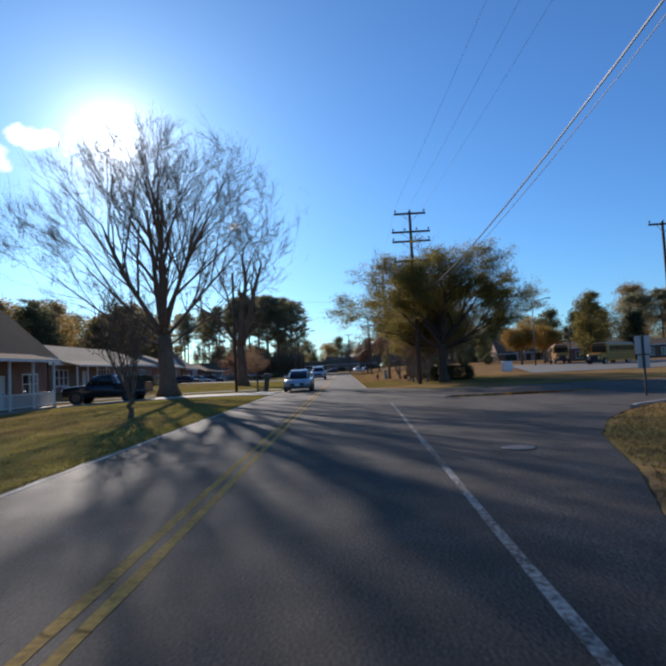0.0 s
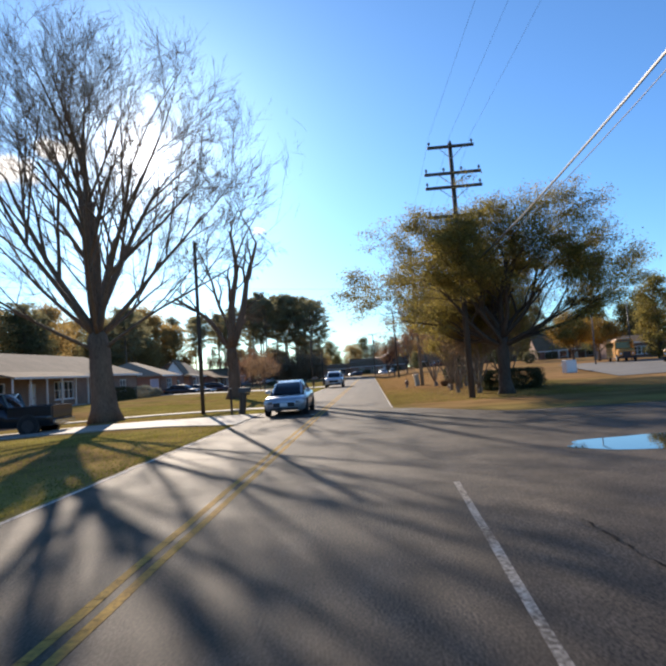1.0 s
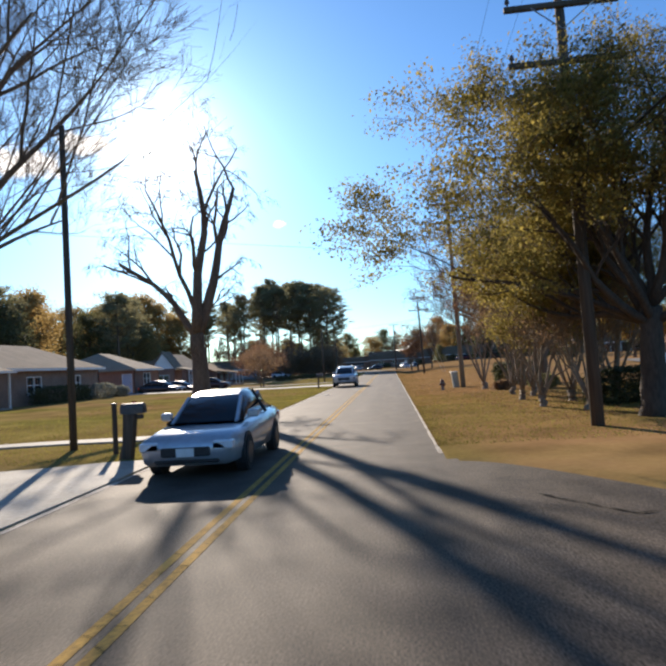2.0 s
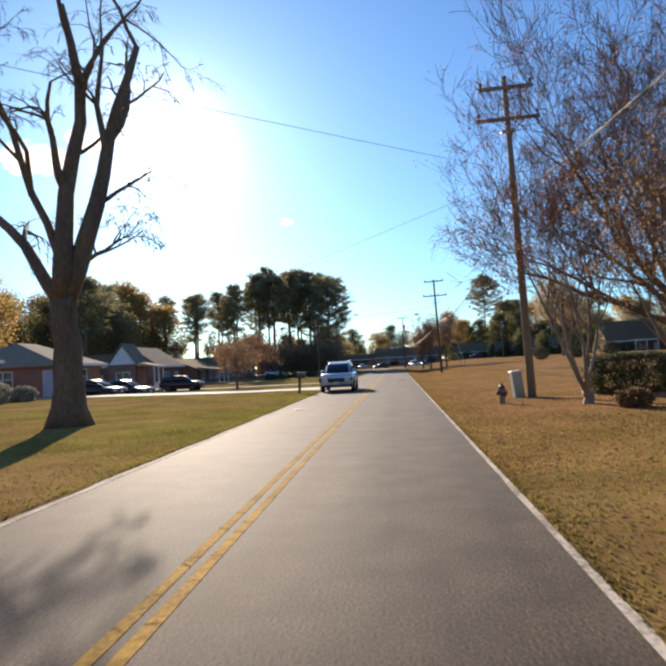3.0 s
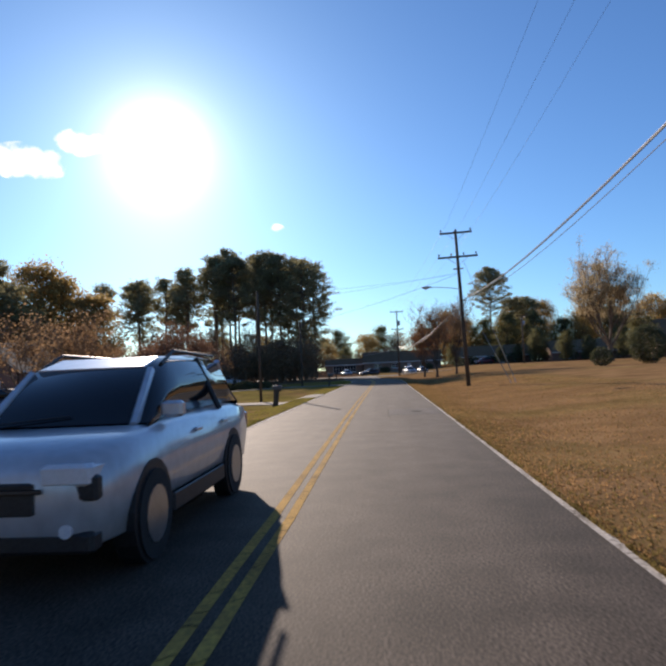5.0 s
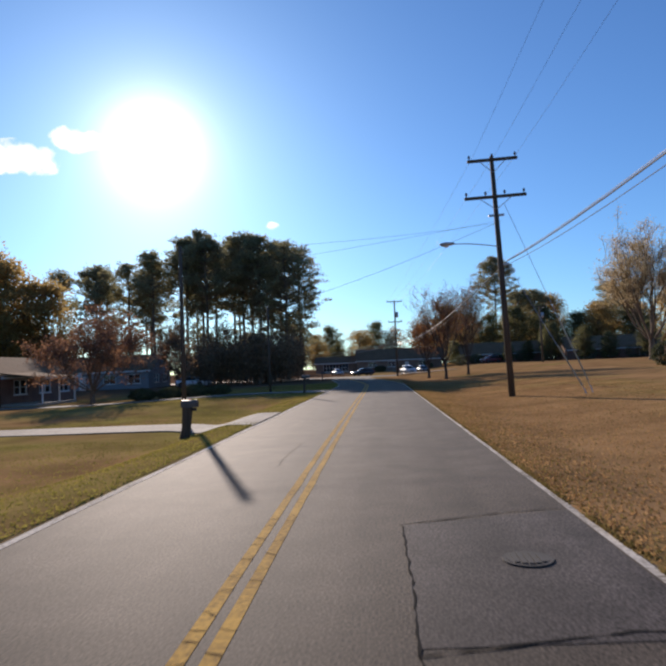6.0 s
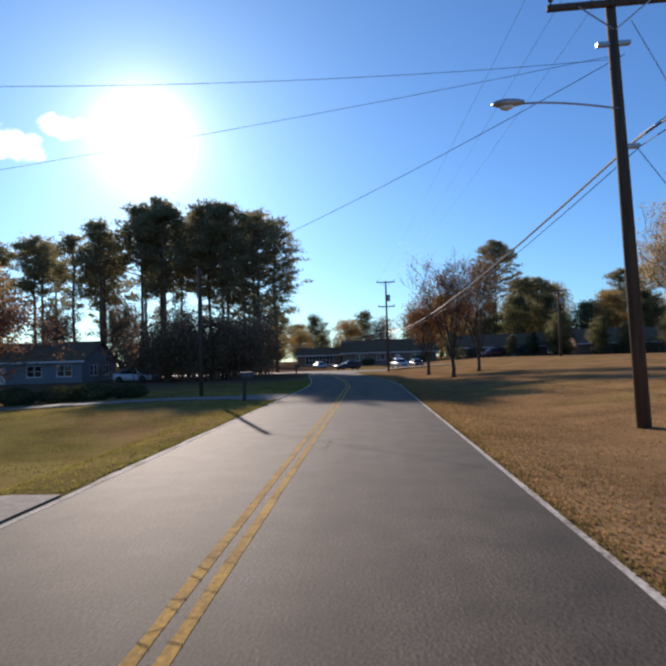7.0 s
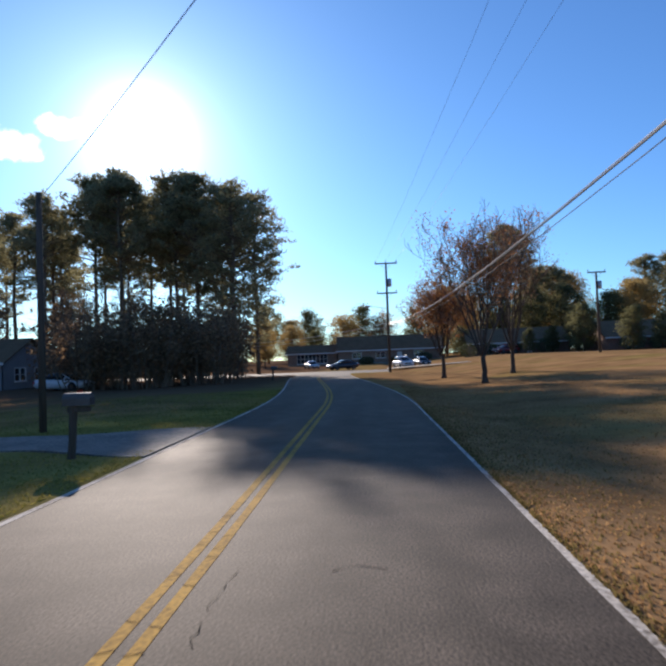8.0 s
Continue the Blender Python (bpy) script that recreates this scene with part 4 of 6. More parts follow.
def house(label, x0, y0, x1, y1, z, wall_h, ridge_h, ridge, walls, roofing, sides, hip=0.0, eave=0.45, chimney=None, gable_mat=None, category="house"):
    """A house over x0..x1, y0..y1. ridge: 'x' or 'y'. sides: openings by side (e, w, s, n): lists of (kind, u0, z0, u1, z1), u along the wall."""
    ob = thing("house", (x0 + x1) / 2, (y0 + y1) / 2, z, 0, label, category, "houses along the road")
    a, c = (x1 - x0) / 2, (y1 - y0) / 2
    frames = {"e": (2 * c, lambda u, d, w: (a - d, -c + 0.004 + u * (1 - 0.004 / c), w)), "w": (2 * c, lambda u, d, w: (-a + d, c - 0.004 - u * (1 - 0.004 / c), w)),
              "s": (2 * a, lambda u, d, w: (-a + u, -c + d, w)), "n": (2 * a, lambda u, d, w: (a - u, c - d, w))}
    for s, (length, place) in frames.items():
        holes = [h for h in sides.get(s, ())]
        b = Build()
        wall_sheet(b, length, wall_h, 0.2, [h[1:5] for h in holes], place)
        wall = part("wall", b, walls, ob)

        def slab(u0, z0, u1, z1, d0, d1):
            return Build().add([place(u, d, w) for w in (z0, z1) for u, d in ((u0, d0), (u1, d0), (u1, d1), (u0, d1))],
                               [(3, 2, 1, 0), (4, 5, 6, 7), (0, 1, 5, 4), (1, 2, 6, 5), (2, 3, 7, 6), (3, 0, 4, 7)])

        for h in holes:
            kind, u0, z0, u1, z1 = h[:5]
            if kind == "window":
                fr = Build()
                ring_v = [place(u, d, w) for d in (-0.03, 0.10) for k in (0, 1) for u, w in ((u0 + .07 * k, z0 + .08 * k), (u1 - .07 * k, z0 + .08 * k), (u1 - .07 * k, z1 - .08 * k), (u0 + .07 * k, z1 - .08 * k))]
                faces = []
                for i in range(4):
                    j = (i + 1) % 4
                    faces += [(i, j, 4 + j, 4 + i), (8 + j, 8 + i, 12 + i, 12 + j), (j, i, 8 + i, 8 + j), (4 + i, 4 + j, 12 + j, 12 + i)]
                win = part("window", fr.add(ring_v, faces), TRIM, ob, "white window frame")
                part("glazing_bar", slab(u0 + .07, (z0 + z1) / 2 - .03, u1 - .07, (z0 + z1) / 2 + .03, -0.02, 0.09), TRIM, win)
                n_v = max(1, round((u1 - u0) / 0.8))
                for i in range(1, n_v):
                    um = u0 + (u1 - u0) * i / n_v
                    part("glazing_bar", slab(um - .04, z0 + .08, um + .04, z1 - .08, -0.024, 0.094), TRIM, win)
                part("pane", slab(u0, z0, u1, z1, 0.11, 0.13), WINDOW, win)
                part("sill", slab(u0 - .08, z0 - .07, u1 + .08, z0, -0.09, 0.0), TRIM, win)
            else:
                dr = part("door", slab(u0 + .06, z0, u1 - .06, z1 - .06, 0.06, 0.11), DOOR_BLUE if kind == "door_blue" else TRIM, ob, "pale panelled door")
                fr = Build()
                for q in ((u0, z0, u0 + .06, z1), (u1 - .06, z0, u1, z1), (u0 + .06, z1 - .06, u1 - .06, z1)):
                    k = slab(*q, -0.02, 0.12)
                    fr.add(k.v, k.f)
                part("door_frame", fr, TRIM, dr)
                part("handle", slab(u1 - .22, z0 + .95, u1 - .14, z0 + 1.05, 0.02, 0.058), CHROME, dr)
    e = eave
    A, C = a + e, c + e
    th = 0.14
    rb = Build()
    if ridge == "y":
        q, hp = C - hip, hip
        slope = (ridge_h - wall_h) / A
        for s in (1, -1):
            lower = [(s * A, -C, wall_h - 0.05), (s * A, C, wall_h - 0.05)]
            upper = [(0, q, ridge_h), (0, -q, ridge_h)]
            pts = lower + upper
            rb.add(pts + [(x, y, w - th) for x, y, w in pts], [(0, 1, 2, 3), (7, 6, 5, 4), (0, 4, 5, 1), (1, 5, 6, 2), (2, 6, 7, 3), (3, 7, 4, 0)])
        if hip:
            for s in (1, -1):
                pts = [(-A, s * C, wall_h - 0.05), (A, s * C, wall_h - 0.05), (0, s * q, ridge_h)]
                rb.add(pts + [(x, y, w - th) for x, y, w in pts], [(0, 1, 2), (5, 4, 3), (0, 3, 4, 1), (1, 4, 5, 2), (2, 5, 3, 0)])
        else:
            for s in (1, -1):
                g = Build()
                pts = [(-a, s * (c - 0.02), wall_h), (a, s * (c - 0.02), wall_h), (0, s * (c - 0.02), wall_h + (ridge_h - wall_h) * a / A * 0.98)]
                g.add(pts + [(x, y - s * 0.18, w) for x, y, w in pts], [(0, 1, 2), (5, 4, 3), (0, 3, 4, 1), (1, 4, 5, 2), (2, 5, 3, 0)])
                part("gable", g, gable_mat or walls, ob)
        for s in (1, -1):
            fas = Build()
            fas.box(s * (A + 0.015) - 0.015, -C, wall_h - 0.24, s * (A + 0.015) + 0.015, C, wall_h - 0.03)
            part("fascia", fas, TRIM, ob, "white fascia board")
    else:
        q = A - hip
        for s in (1, -1):
            pts = [(-A, s * C, wall_h - 0.05), (A, s * C, wall_h - 0.05), (q, 0, ridge_h), (-q, 0, ridge_h)]
            rb.add(pts + [(x, y, w - th) for x, y, w in pts], [(0, 1, 2, 3), (7, 6, 5, 4), (0, 4, 5, 1), (1, 5, 6, 2), (2, 6, 7, 3), (3, 7, 4, 0)])
        if hip:
            for s in (1, -1):
                pts = [(s * A, -C, wall_h - 0.05), (s * A, C, wall_h - 0.05), (s * q, 0, ridge_h)]
                rb.add(pts + [(x, y, w - th) for x, y, w in pts], [(0, 1, 2), (5, 4, 3), (0, 3, 4, 1), (1, 4, 5, 2), (2, 5, 3, 0)])
        else:
            for s in (1, -1):
                g = Build()
                pts = [(s * (a - 0.02), -c, wall_h), (s * (a - 0.02), c, wall_h), (s * (a - 0.02), 0, wall_h + (ridge_h - wall_h) * c / C * 0.98)]
                g.add(pts + [(x - s * 0.18, y, w) for x, y, w in pts], [(0, 1, 2), (5, 4, 3), (0, 3, 4, 1), (1, 4, 5, 2), (2, 5, 3, 0)])
                part("gable", g, gable_mat or walls, ob)
        for s in (1, -1):
            fas = Build()
            fas.box(-A, s * (C + 0.015) - 0.015, wall_h - 0.24, A, s * (C + 0.015) + 0.015, wall_h - 0.03)
            part("fascia", fas, TRIM, ob, "white fascia board")
    roof = part("roof", rb, roofing, ob, "shingled roof")
    part("foundation", Build().box(-a - 0.03, -c - 0.03, -0.6, a + 0.03, c + 0.03, 0.0), KERB, ob)
    if chimney:
        cx, cy, top = chimney
        part("chimney", Build().box(cx - 0.35, cy - 0.35, wall_h - 0.2, cx + 0.35, cy + 0.35, top, 0.02).box(cx - 0.42, cy - 0.42, top, cx + 0.42, cy + 0.42, top + 0.1), BRICK, roof, "brick chimney")
    return ob


DOOR_BLUE = mat("pale_blue_door", (0.36, 0.42, 0.55), (0.46, 0.52, 0.64), 0.5, 1.0)


def porch(parent_label, x0, y0, x1, y1, z, h, posts, rails=True, roofing=None):
    """A small open porch: floor, posts, railing with balusters and a low roof."""
    ob = thing("porch", (x0 + x1) / 2, (y0 + y1) / 2, z, 0, parent_label, "porch")
    a, c = (x1 - x0) / 2, (y1 - y0) / 2
    part("floor_slab", Build().box(-a, -c, -0.4, a, c, 0.18), CONCRETE, ob)
    for k in range(posts):
        py = -c + 0.1 + (2 * c - 0.2) * k / max(1, posts - 1)
        part("post", Build().box(a - 0.16, py - 0.06, 0.18, a - 0.04, py + 0.06, h, 0.008), TRIM, ob)
    if rails:
        part("rail", Build().box(a - 0.13, -c + 0.17, 1.02, a - 0.07, c - 0.17, 1.08).box(a - 0.13, -c + 0.17, 0.30, a - 0.07, c - 0.17, 0.35), TRIM, ob)
        n = int((2 * c - 0.4) / 0.14)
        for k in range(n):
            py = -c + 0.24 + k * 0.14
            part("baluster", Build().box(a - 0.115, py, 0.35, a - 0.085, py + 0.03, 1.02), TRIM, ob)
    part("roof", Build().add([(-a, -c - .2, h + .5), (a + .25, -c - .2, h), (a + .25, c + .2, h), (-a, c + .2, h + .5), (-a, -c - .2, h + .36), (a + .25, -c - .2, h - .12), (a + .25, c + .2, h - .12), (-a, c + .2, h + .36)],
                            [(0, 1, 2, 3), (7, 6, 5, 4), (0, 4, 5, 1), (1, 5, 6, 2), (2, 6, 7, 3), (3, 7, 4, 0)]), roofing or ROOF, ob)
    part("fascia", Build().box(a + 0.252, -c - .2, h - 0.14, a + 0.28, c + .2, h + 0.02), TRIM, ob)
    return ob


# ---- road details ----
solid("edge_line", strip(lambda y: (2.72 + 0.030 * (y - 4) + 0.4 * wavy(y, 3), 2.81 + 0.030 * (y - 4) + 0.4 * wavy(y, 5)), -30, 26.5, 1.0, 0.004), WHITE_LINE,
      "worn white edge line along the asphalt", "road marking", "edge lines", "structure")
solid("road_patch", Build().add([(1.32, 101.7, 0.004), (3.10, 101.8, 0.004), (3.10, 105.0, 0.004), (1.32, 104.5, 0.004)], [(0, 1, 2, 3)]), PATCH,
      "square of newer asphalt round a manhole", "road patch", kind="structure")


def crack(points, width, seed):
    """A dark ragged seam on the road."""
    r = random.Random(seed)
    shake = 0.016 if seed > 302 else 0.005
    line = []
    for (ax, ay), (bx, by) in zip(points, points[1:]):
        k = max(2, int(math.hypot(bx - ax, by - ay) / 0.10))
        line += [(ax + (bx - ax) * i / k + r.gauss(0, shake), ay + (by - ay) * i / k + r.gauss(0, shake)) for i in range(k)]
    line.append(points[-1])
    b = Build()
    for i, (x, y) in enumerate(line):
        x2, y2 = line[min(i + 1, len(line) - 1)]
        x1, y1 = line[max(i - 1, 0)]
        d = Vector((x2 - x1, y2 - y1)).normalized()
        w = width * (r.uniform(0.3, 1.0) if r.random() < 0.8 else 0.06)
        b.v += [(x - d.y * w, y + d.x * w, 0.008), (x + d.y * w, y - d.x * w, 0.008)]
    b.f = [(2 * i, 2 * i + 1, 2 * i + 3, 2 * i + 2) for i in range(len(line) - 1)]
    return solid("road_crack", b, TAR, "dark tar-filled crack in the asphalt", "crack", "cracks in the road", "structure")


for i, (pts, w) in enumerate((([(1.32, 104.5), (1.34, 102.6), (1.32, 101.6), (1.40, 100.6)], 0.015), ([(1.3, 104.5), (2.4, 104.95), (3.2, 105.1)], 0.016), ([(1.3, 101.6), (2.6, 101.9), (3.2, 101.9)], 0.018),
                              ([(1.15, 134.3), (1.4, 134.45), (1.65, 134.35)], 0.008), ([(0.40, 134.4), (0.36, 133.6), (0.42, 133.0)], 0.005), ([(0.42, 127.2), (0.46, 126.6), (0.36, 125.8)], 0.007),
                              ([(4.4, 24.0), (4.5, 22.4), (4.9, 20.5)], 0.02), ([(0.95, 77.3), (1.15, 76.8), (0.9, 76.5)], 0.010),
                              ([(-0.66, 111.9), (-0.64, 111.0), (-0.68, 110.4), (-0.69, 109.5), (-0.62, 108.6)], 0.006), ([(5.9, 40.1), (4.9, 39.8), (4.1, 41.0)], 0.03))):
    crack(pts, w, 300 + i)


def manhole(x, y, r, label, m, z=0.006):
    ob = thing("manhole_cover", x, y, z, 0, label, "manhole cover", "manholes", "structure")
    part("ring", Build().loft([[(q * math.cos(a), q * math.sin(a), h) for a in [2 * math.pi * i / 24 for i in range(24)]] for q, h in ((r * 1.22, 0.0), (r * 1.2, 0.008), (r * 1.02, 0.008), (r * 1.0, 0.003))], caps=False), m, ob)
    part("lid", Build().disc((0, 0, 0.004), r, (0, 0, 1), 0.012, 24), m, ob)
    for i in range(5):
        s = (i - 2) * r * 0.3
        h = math.sqrt(max(0.01, r * r * 0.8 - s * s))
        part("tread_bar", Build().box(s - 0.02, -h, 0.010, s + 0.02, h, 0.017), m, ob)
    return ob


IRON = mat("cast_iron", (0.022, 0.020, 0.018), (0.05, 0.045, 0.04), 0.75, 3.0, metal=0.3)
IRON_DULL = mat("dull_iron", (0.15, 0.13, 0.115), (0.24, 0.21, 0.19), 0.7, 3.0)
IRON_PALE = mat("worn_iron", (0.24, 0.22, 0.19), (0.40, 0.37, 0.33), 0.42, 3.0, metal=0.7)
manhole(2.3, 103.3, 0.17, "round cast-iron manhole cover in a patch", IRON, 0.008)
manhole(-1.86, 72.6, 0.19, "worn bright manhole cover in the oncoming lane", IRON_PALE)
manhole(4.4, 12.8, 0.22, "worn manhole cover near the side street", IRON_DULL)


def kerb_stone(points, label):
    """A raised concrete kerb along a line."""
    b = Build()
    rings = []
    for i, (x, y) in enumerate(points):
        x2, y2 = points[min(i + 1, len(points) - 1)]
        x1, y1 = points[max(i - 1, 0)]
        d = Vector((x2 - x1, y2 - y1)).normalized()
        nrm = Vector((-d.y, d.x))
        rings.append([(x + nrm.x * o, y + nrm.y * o, z) for o, z in ((-0.08, -0.1), (0.08, -0.1), (0.07, 0.05), (0.05, 0.07), (-0.06, 0.07), (-0.08, 0.05))])
    b.loft(rings)
    return solid("kerb", b, KERB, label, "kerb", kind="structure")


kerb_stone([(x, street_low(x) - 0.05) for x in [9.4 + 0.25 * i for i in range(10)]], "curved concrete kerb at the corner of the side street")

# ---- driveways ----
def driveway(x0, x1, y0, y1, label, flare=1.2, name="driveway", material=None, skew=0.0):
    b = Build()
    k = 90
    for i in range(k + 1):
        x = x0 + (x1 - x0) * i / k
        f = flare * step(-6.0, -2.9, x) if x1 < 0 else flare * (1 - step(3.5, 7, x))
        w = 0.08 * noise.noise((x * 0.7, y0, 0)) + skew * step(-7.5, -2.9, x)
        h = max(lift(x, y0), lift(x, y1)) * step(2.9, 3.9, abs(x)) + 0.035 + 0.02 * step(3.2, 4.5, abs(x))
        h -= 0.006 * (1 - step(3.0, 3.6, abs(x)))
        b.v += [(x, y0 - f + w, h), (x, y1 + f + w, h), (x, y1 + f + w, h - 0.15), (x, y0 - f + w, h - 0.15)]
    for i in range(k):
        for j in range(4):
            b.f.append((4 * i + j, 4 * i + 4 + j, 4 * i + 4 + (j + 1) % 4, 4 * i + (j + 1) % 4))
    b.f += [(3, 2, 1, 0), (4 * k, 4 * k + 1, 4 * k + 2, 4 * k + 3)]
    return solid(name, b, material or CONCRETE, label, "driveway", "driveways", "structure")


driveway(-17, -2.73, 41.0, 45.0, "pale concrete driveway with tree shadow across it", 0.9)
driveway(-22, -2.73, 50.0, 51.0, "narrow pale concrete path across the lawn", 0.3)
driveway(-26, -2.73, 90.6, 94.2, "long pale concrete driveway across the lawn")
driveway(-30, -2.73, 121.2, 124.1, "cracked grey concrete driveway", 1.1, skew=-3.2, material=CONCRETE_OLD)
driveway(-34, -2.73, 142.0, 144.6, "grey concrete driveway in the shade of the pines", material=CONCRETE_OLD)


def apron(points, name, label, z, m):
    b = Build().add([(x, y, lift(x, y) + z) for x, y in points], [tuple(range(len(points)))])
    return solid(name, b, m, label, "paved area", kind="structure")


LOT = mat("old_asphalt", (0.080, 0.071, 0.060), (0.140, 0.126, 0.108), 0.85, 0.4, 30.0, 0.3)
apron([(19.5, 62), (23, 62), (60, 66), (90, 70), (90, 104), (60, 104), (40, 112), (30, 112)], "school_lot", "pale old asphalt lot beside the school lawn", 0.06, LOT)
apron([(4, 214), (30, 214), (32, 219), (4, 220)], "house_drive", "pale concrete forecourt with parked cars", 0.07, CONCRETE)

# ---- trees on the left ----
VASE = [(math.cos(2.4 * m) * math.sin(a), math.sin(2.4 * m) * math.sin(a), math.cos(a), 13.5, 0.31 - 0.185 * a, 1.0 - 0.019 * m)
        for m, a in enumerate((0.08, 0.24, 0.36, 0.46, 0.55, 0.64, 0.72, 0.80, 0.88, 0.95, 1.02, 1.08, 1.13, 1.17, 1.20))]
tree("bare_shade_tree", -11.1, 48.3, 11, "huge bare vase-shaped shade tree on the lawn", height=19.0, fork=7.2, n_main=0, mains=VASE, depth=6, r0=0.64, flare=1.55, upward=0.05, wiggle=0.06, children=(3, 4), ratio=(0.46, 0.70), extra=6, thin=0.006, fan=(0.28, 0.62), size=(12.2, 21.4, -1.0, 0.0), within=(-0.9, 0.0, 10.4, 11.4, 9.9, 5.2))
tree("bare_shade_tree", -9.05, 69.3, 29, "large bare pruned tree with heavy limbs", height=13.5, fork=4.8, spread=0.9, n_main=0, depth=6, r0=0.54, flare=1.6, upward=0.16, wiggle=0.18, children=(3, 4), ratio=(0.34, 0.56), thin=0.0065, droop=0.7, extra=3,
     mains=((0.33, 0.20, 0.9, 9.6, 0.38, 0.86), (0.02, 0.05, 1.0, 10.2, 0.37, 0.86), (-0.62, 0.1, 0.7, 6.8, 0.25, 0.9), (-0.1, 0.6, 0.8, 6.5, 0.18, 0.95), (-0.27, 0.05, 0.95, 8.6, 0.17, 1.0)),
     cut={(0, 0): 0.55, (0, 3): 0.5, (1, 1): 0.45, (1, 2): 0.6, (3,): 0.62})
tree("small_bare_tree", -5.7, 24.2, 5, "small bare multi-stemmed tree at the lawn's edge", height=4.4, fork=0.8, spread=0.5, n_main=8, depth=5, r0=0.10, upward=0.5, leaf=BROWN_LEAF, per_tip=1, leaf_size=0.08, keep=0.12, thin=0.007, reach=0.55, size=(1.5, 4.6))
tree("red_maple", -22.3, 147.6, 31, "maple with thin dull rust-brown leaves on the lawn", height=7.4, fork=1.3, spread=1.2, n_main=9, depth=6, r0=0.22, upward=0.25, leaf=MAPLE_LEAF, per_tip=2, leaf_size=0.17, keep=0.5, scatter=0.35, leaf_from=5, thin=0.012, size=(4.6, 7.6))
for i, (tx, ty, th) in enumerate(((-30, 192, 10), (-37, 189, 9), (-25, 199, 11), (-44, 201, 11), (-34, 205, 12), (-40, 214, 12), (-52, 198, 10))):
    tree("understory_tree", tx, ty, 90 + i, "thin bare understory tree among the pines", "tree", "understory", height=th, fork=1.8, spread=0.8, n_main=7, depth=5, r0=0.13, upward=0.35, leaf=BROWN_LEAF, per_tip=2, leaf_size=0.2, keep=0.35, leaf_from=4, thin=0.016, size=(3.6, th))
tree("small_bare_tree", -12.4, 104.0, 35, "small bare ornamental tree on the lawn", height=4.4, fork=1.2, spread=0.95, n_main=7, depth=5, r0=0.08, leaf=BROWN_LEAF, per_tip=2, leaf_size=0.10, keep=0.35, leaf_from=4)
tree("small_bare_tree", -14.5, 112.5, 36, "small brown-leaved tree beside the driveway", height=5.0, fork=1.0, spread=0.95, n_main=7, depth=5, r0=0.09, leaf=BROWN_LEAF, per_tip=3, leaf_size=0.12, keep=0.6, leaf_from=4)

# ---- pines and thicket on the left ----
def thicket(name, x, y, seed, w, h):
    """A ragged clump of many thin stems with sparse small leaves."""
    r = random.Random(seed)
    ob = thing(name, x, y, lift(x, y) - 0.05, 0, "ragged brown thicket of stems and leaves under the pines", "shrub", "thicket")
    stems, ends = Build(), []
    for i in range(60):
        a, q = r.uniform(0, 6.283), math.sqrt(r.random())
        base = Vector((0.34 * w * q * math.cos(a), 0.34 * w * q * math.sin(a), 0))
        tall = h * (1.05 - 0.45 * q) * r.uniform(0.65, 1.05)
        top = Vector((base.x * 1.45 + r.gauss(0, 0.3), base.y * 1.45 + r.gauss(0, 0.3), tall))
        mid = base.lerp(top, 0.5) + Vector((r.gauss(0, 0.15), r.gauss(0, 0.15), 0))
        stems.tube([base, mid, top], [0.05, 0.035, 0.012], 4, caps=False)
        for k in range(7):
            p = base.lerp(top, r.uniform(0.15, 1.0))
            e = p + Vector((r.gauss(0, 0.55), r.gauss(0, 0.55), r.uniform(0.1, 0.8)))
            stems.tube([p, e], [0.016, 0.007], 3, caps=False)
            ends.append(e)
    part("stem_mass", stems, TWIG, ob, kind="stuff")
    part("foliage", leaf_cloud(r, ends, 14, 0.26, 0.45), BROWN_LEAF, ob, kind="stuff")
    return ob


PINES = ((-13.2, 212, 25, .22), (-17.5, 217, 27, .30), (-23.0, 209, 27.5, .40), (-27, 219, 28.5, .42), (-31, 211, 28.5, .46), (-35.5, 216, 28, .46), (-40, 210, 26, .46), (-45, 222, 26, .46),
         (-51, 212, 25.5, .5), (-60, 214, 26, .5), (-21, 226, 27, .40), (-33, 228, 28, .46), (-14.5, 204, 24, .20), (-24.5, 224, 27.5, .42), (-19.5, 206, 26, .36), (-29, 232, 28, .4), (-38, 231, 27, .4),
         (-49, 230, 27, .4), (-56, 226, 27, .4), (-37.5, 203, 25, .46), (-43, 206, 25, .46), (-32.5, 206, 26, .46), (-48, 204, 24.5, .46), (-28, 203, 25.3, .46))
for i, (px, py, ph, cf) in enumerate(PINES):
    pine("pine_tree", px, py, 100 + i, ph * (0.88 if px < -39 else 0.93 if px < -34 else 1.0 if px < -25 else 0.995), "tall loblolly pine with a ragged crown", "pine grove", cf + (0.06 if cf > 0.3 else -0.02), 5.4 if cf < 0.3 else 3.9 if px < -35 else 5.0, clumps=140 if cf < 0.3 else 74 if px < -35 else 120, dense=17 if px < -35 or cf < 0.3 else 20)
for i, (px, py, w, h) in enumerate(((-12.6, 181, 7.6, 8.4), (-16.5, 187, 8.6, 9.6), (-21, 180, 8.6, 8.0), (-25, 187, 8.6, 6.8), (-13.2, 191, 7, 9.2), (-44, 189, 7, 3.6), (-16, 178, 7, 7.4), (-38, 192, 9, 3.2), (-47, 196, 9, 3.6))):
    thicket("brown_thicket", px, py, 200 + i, w, h)

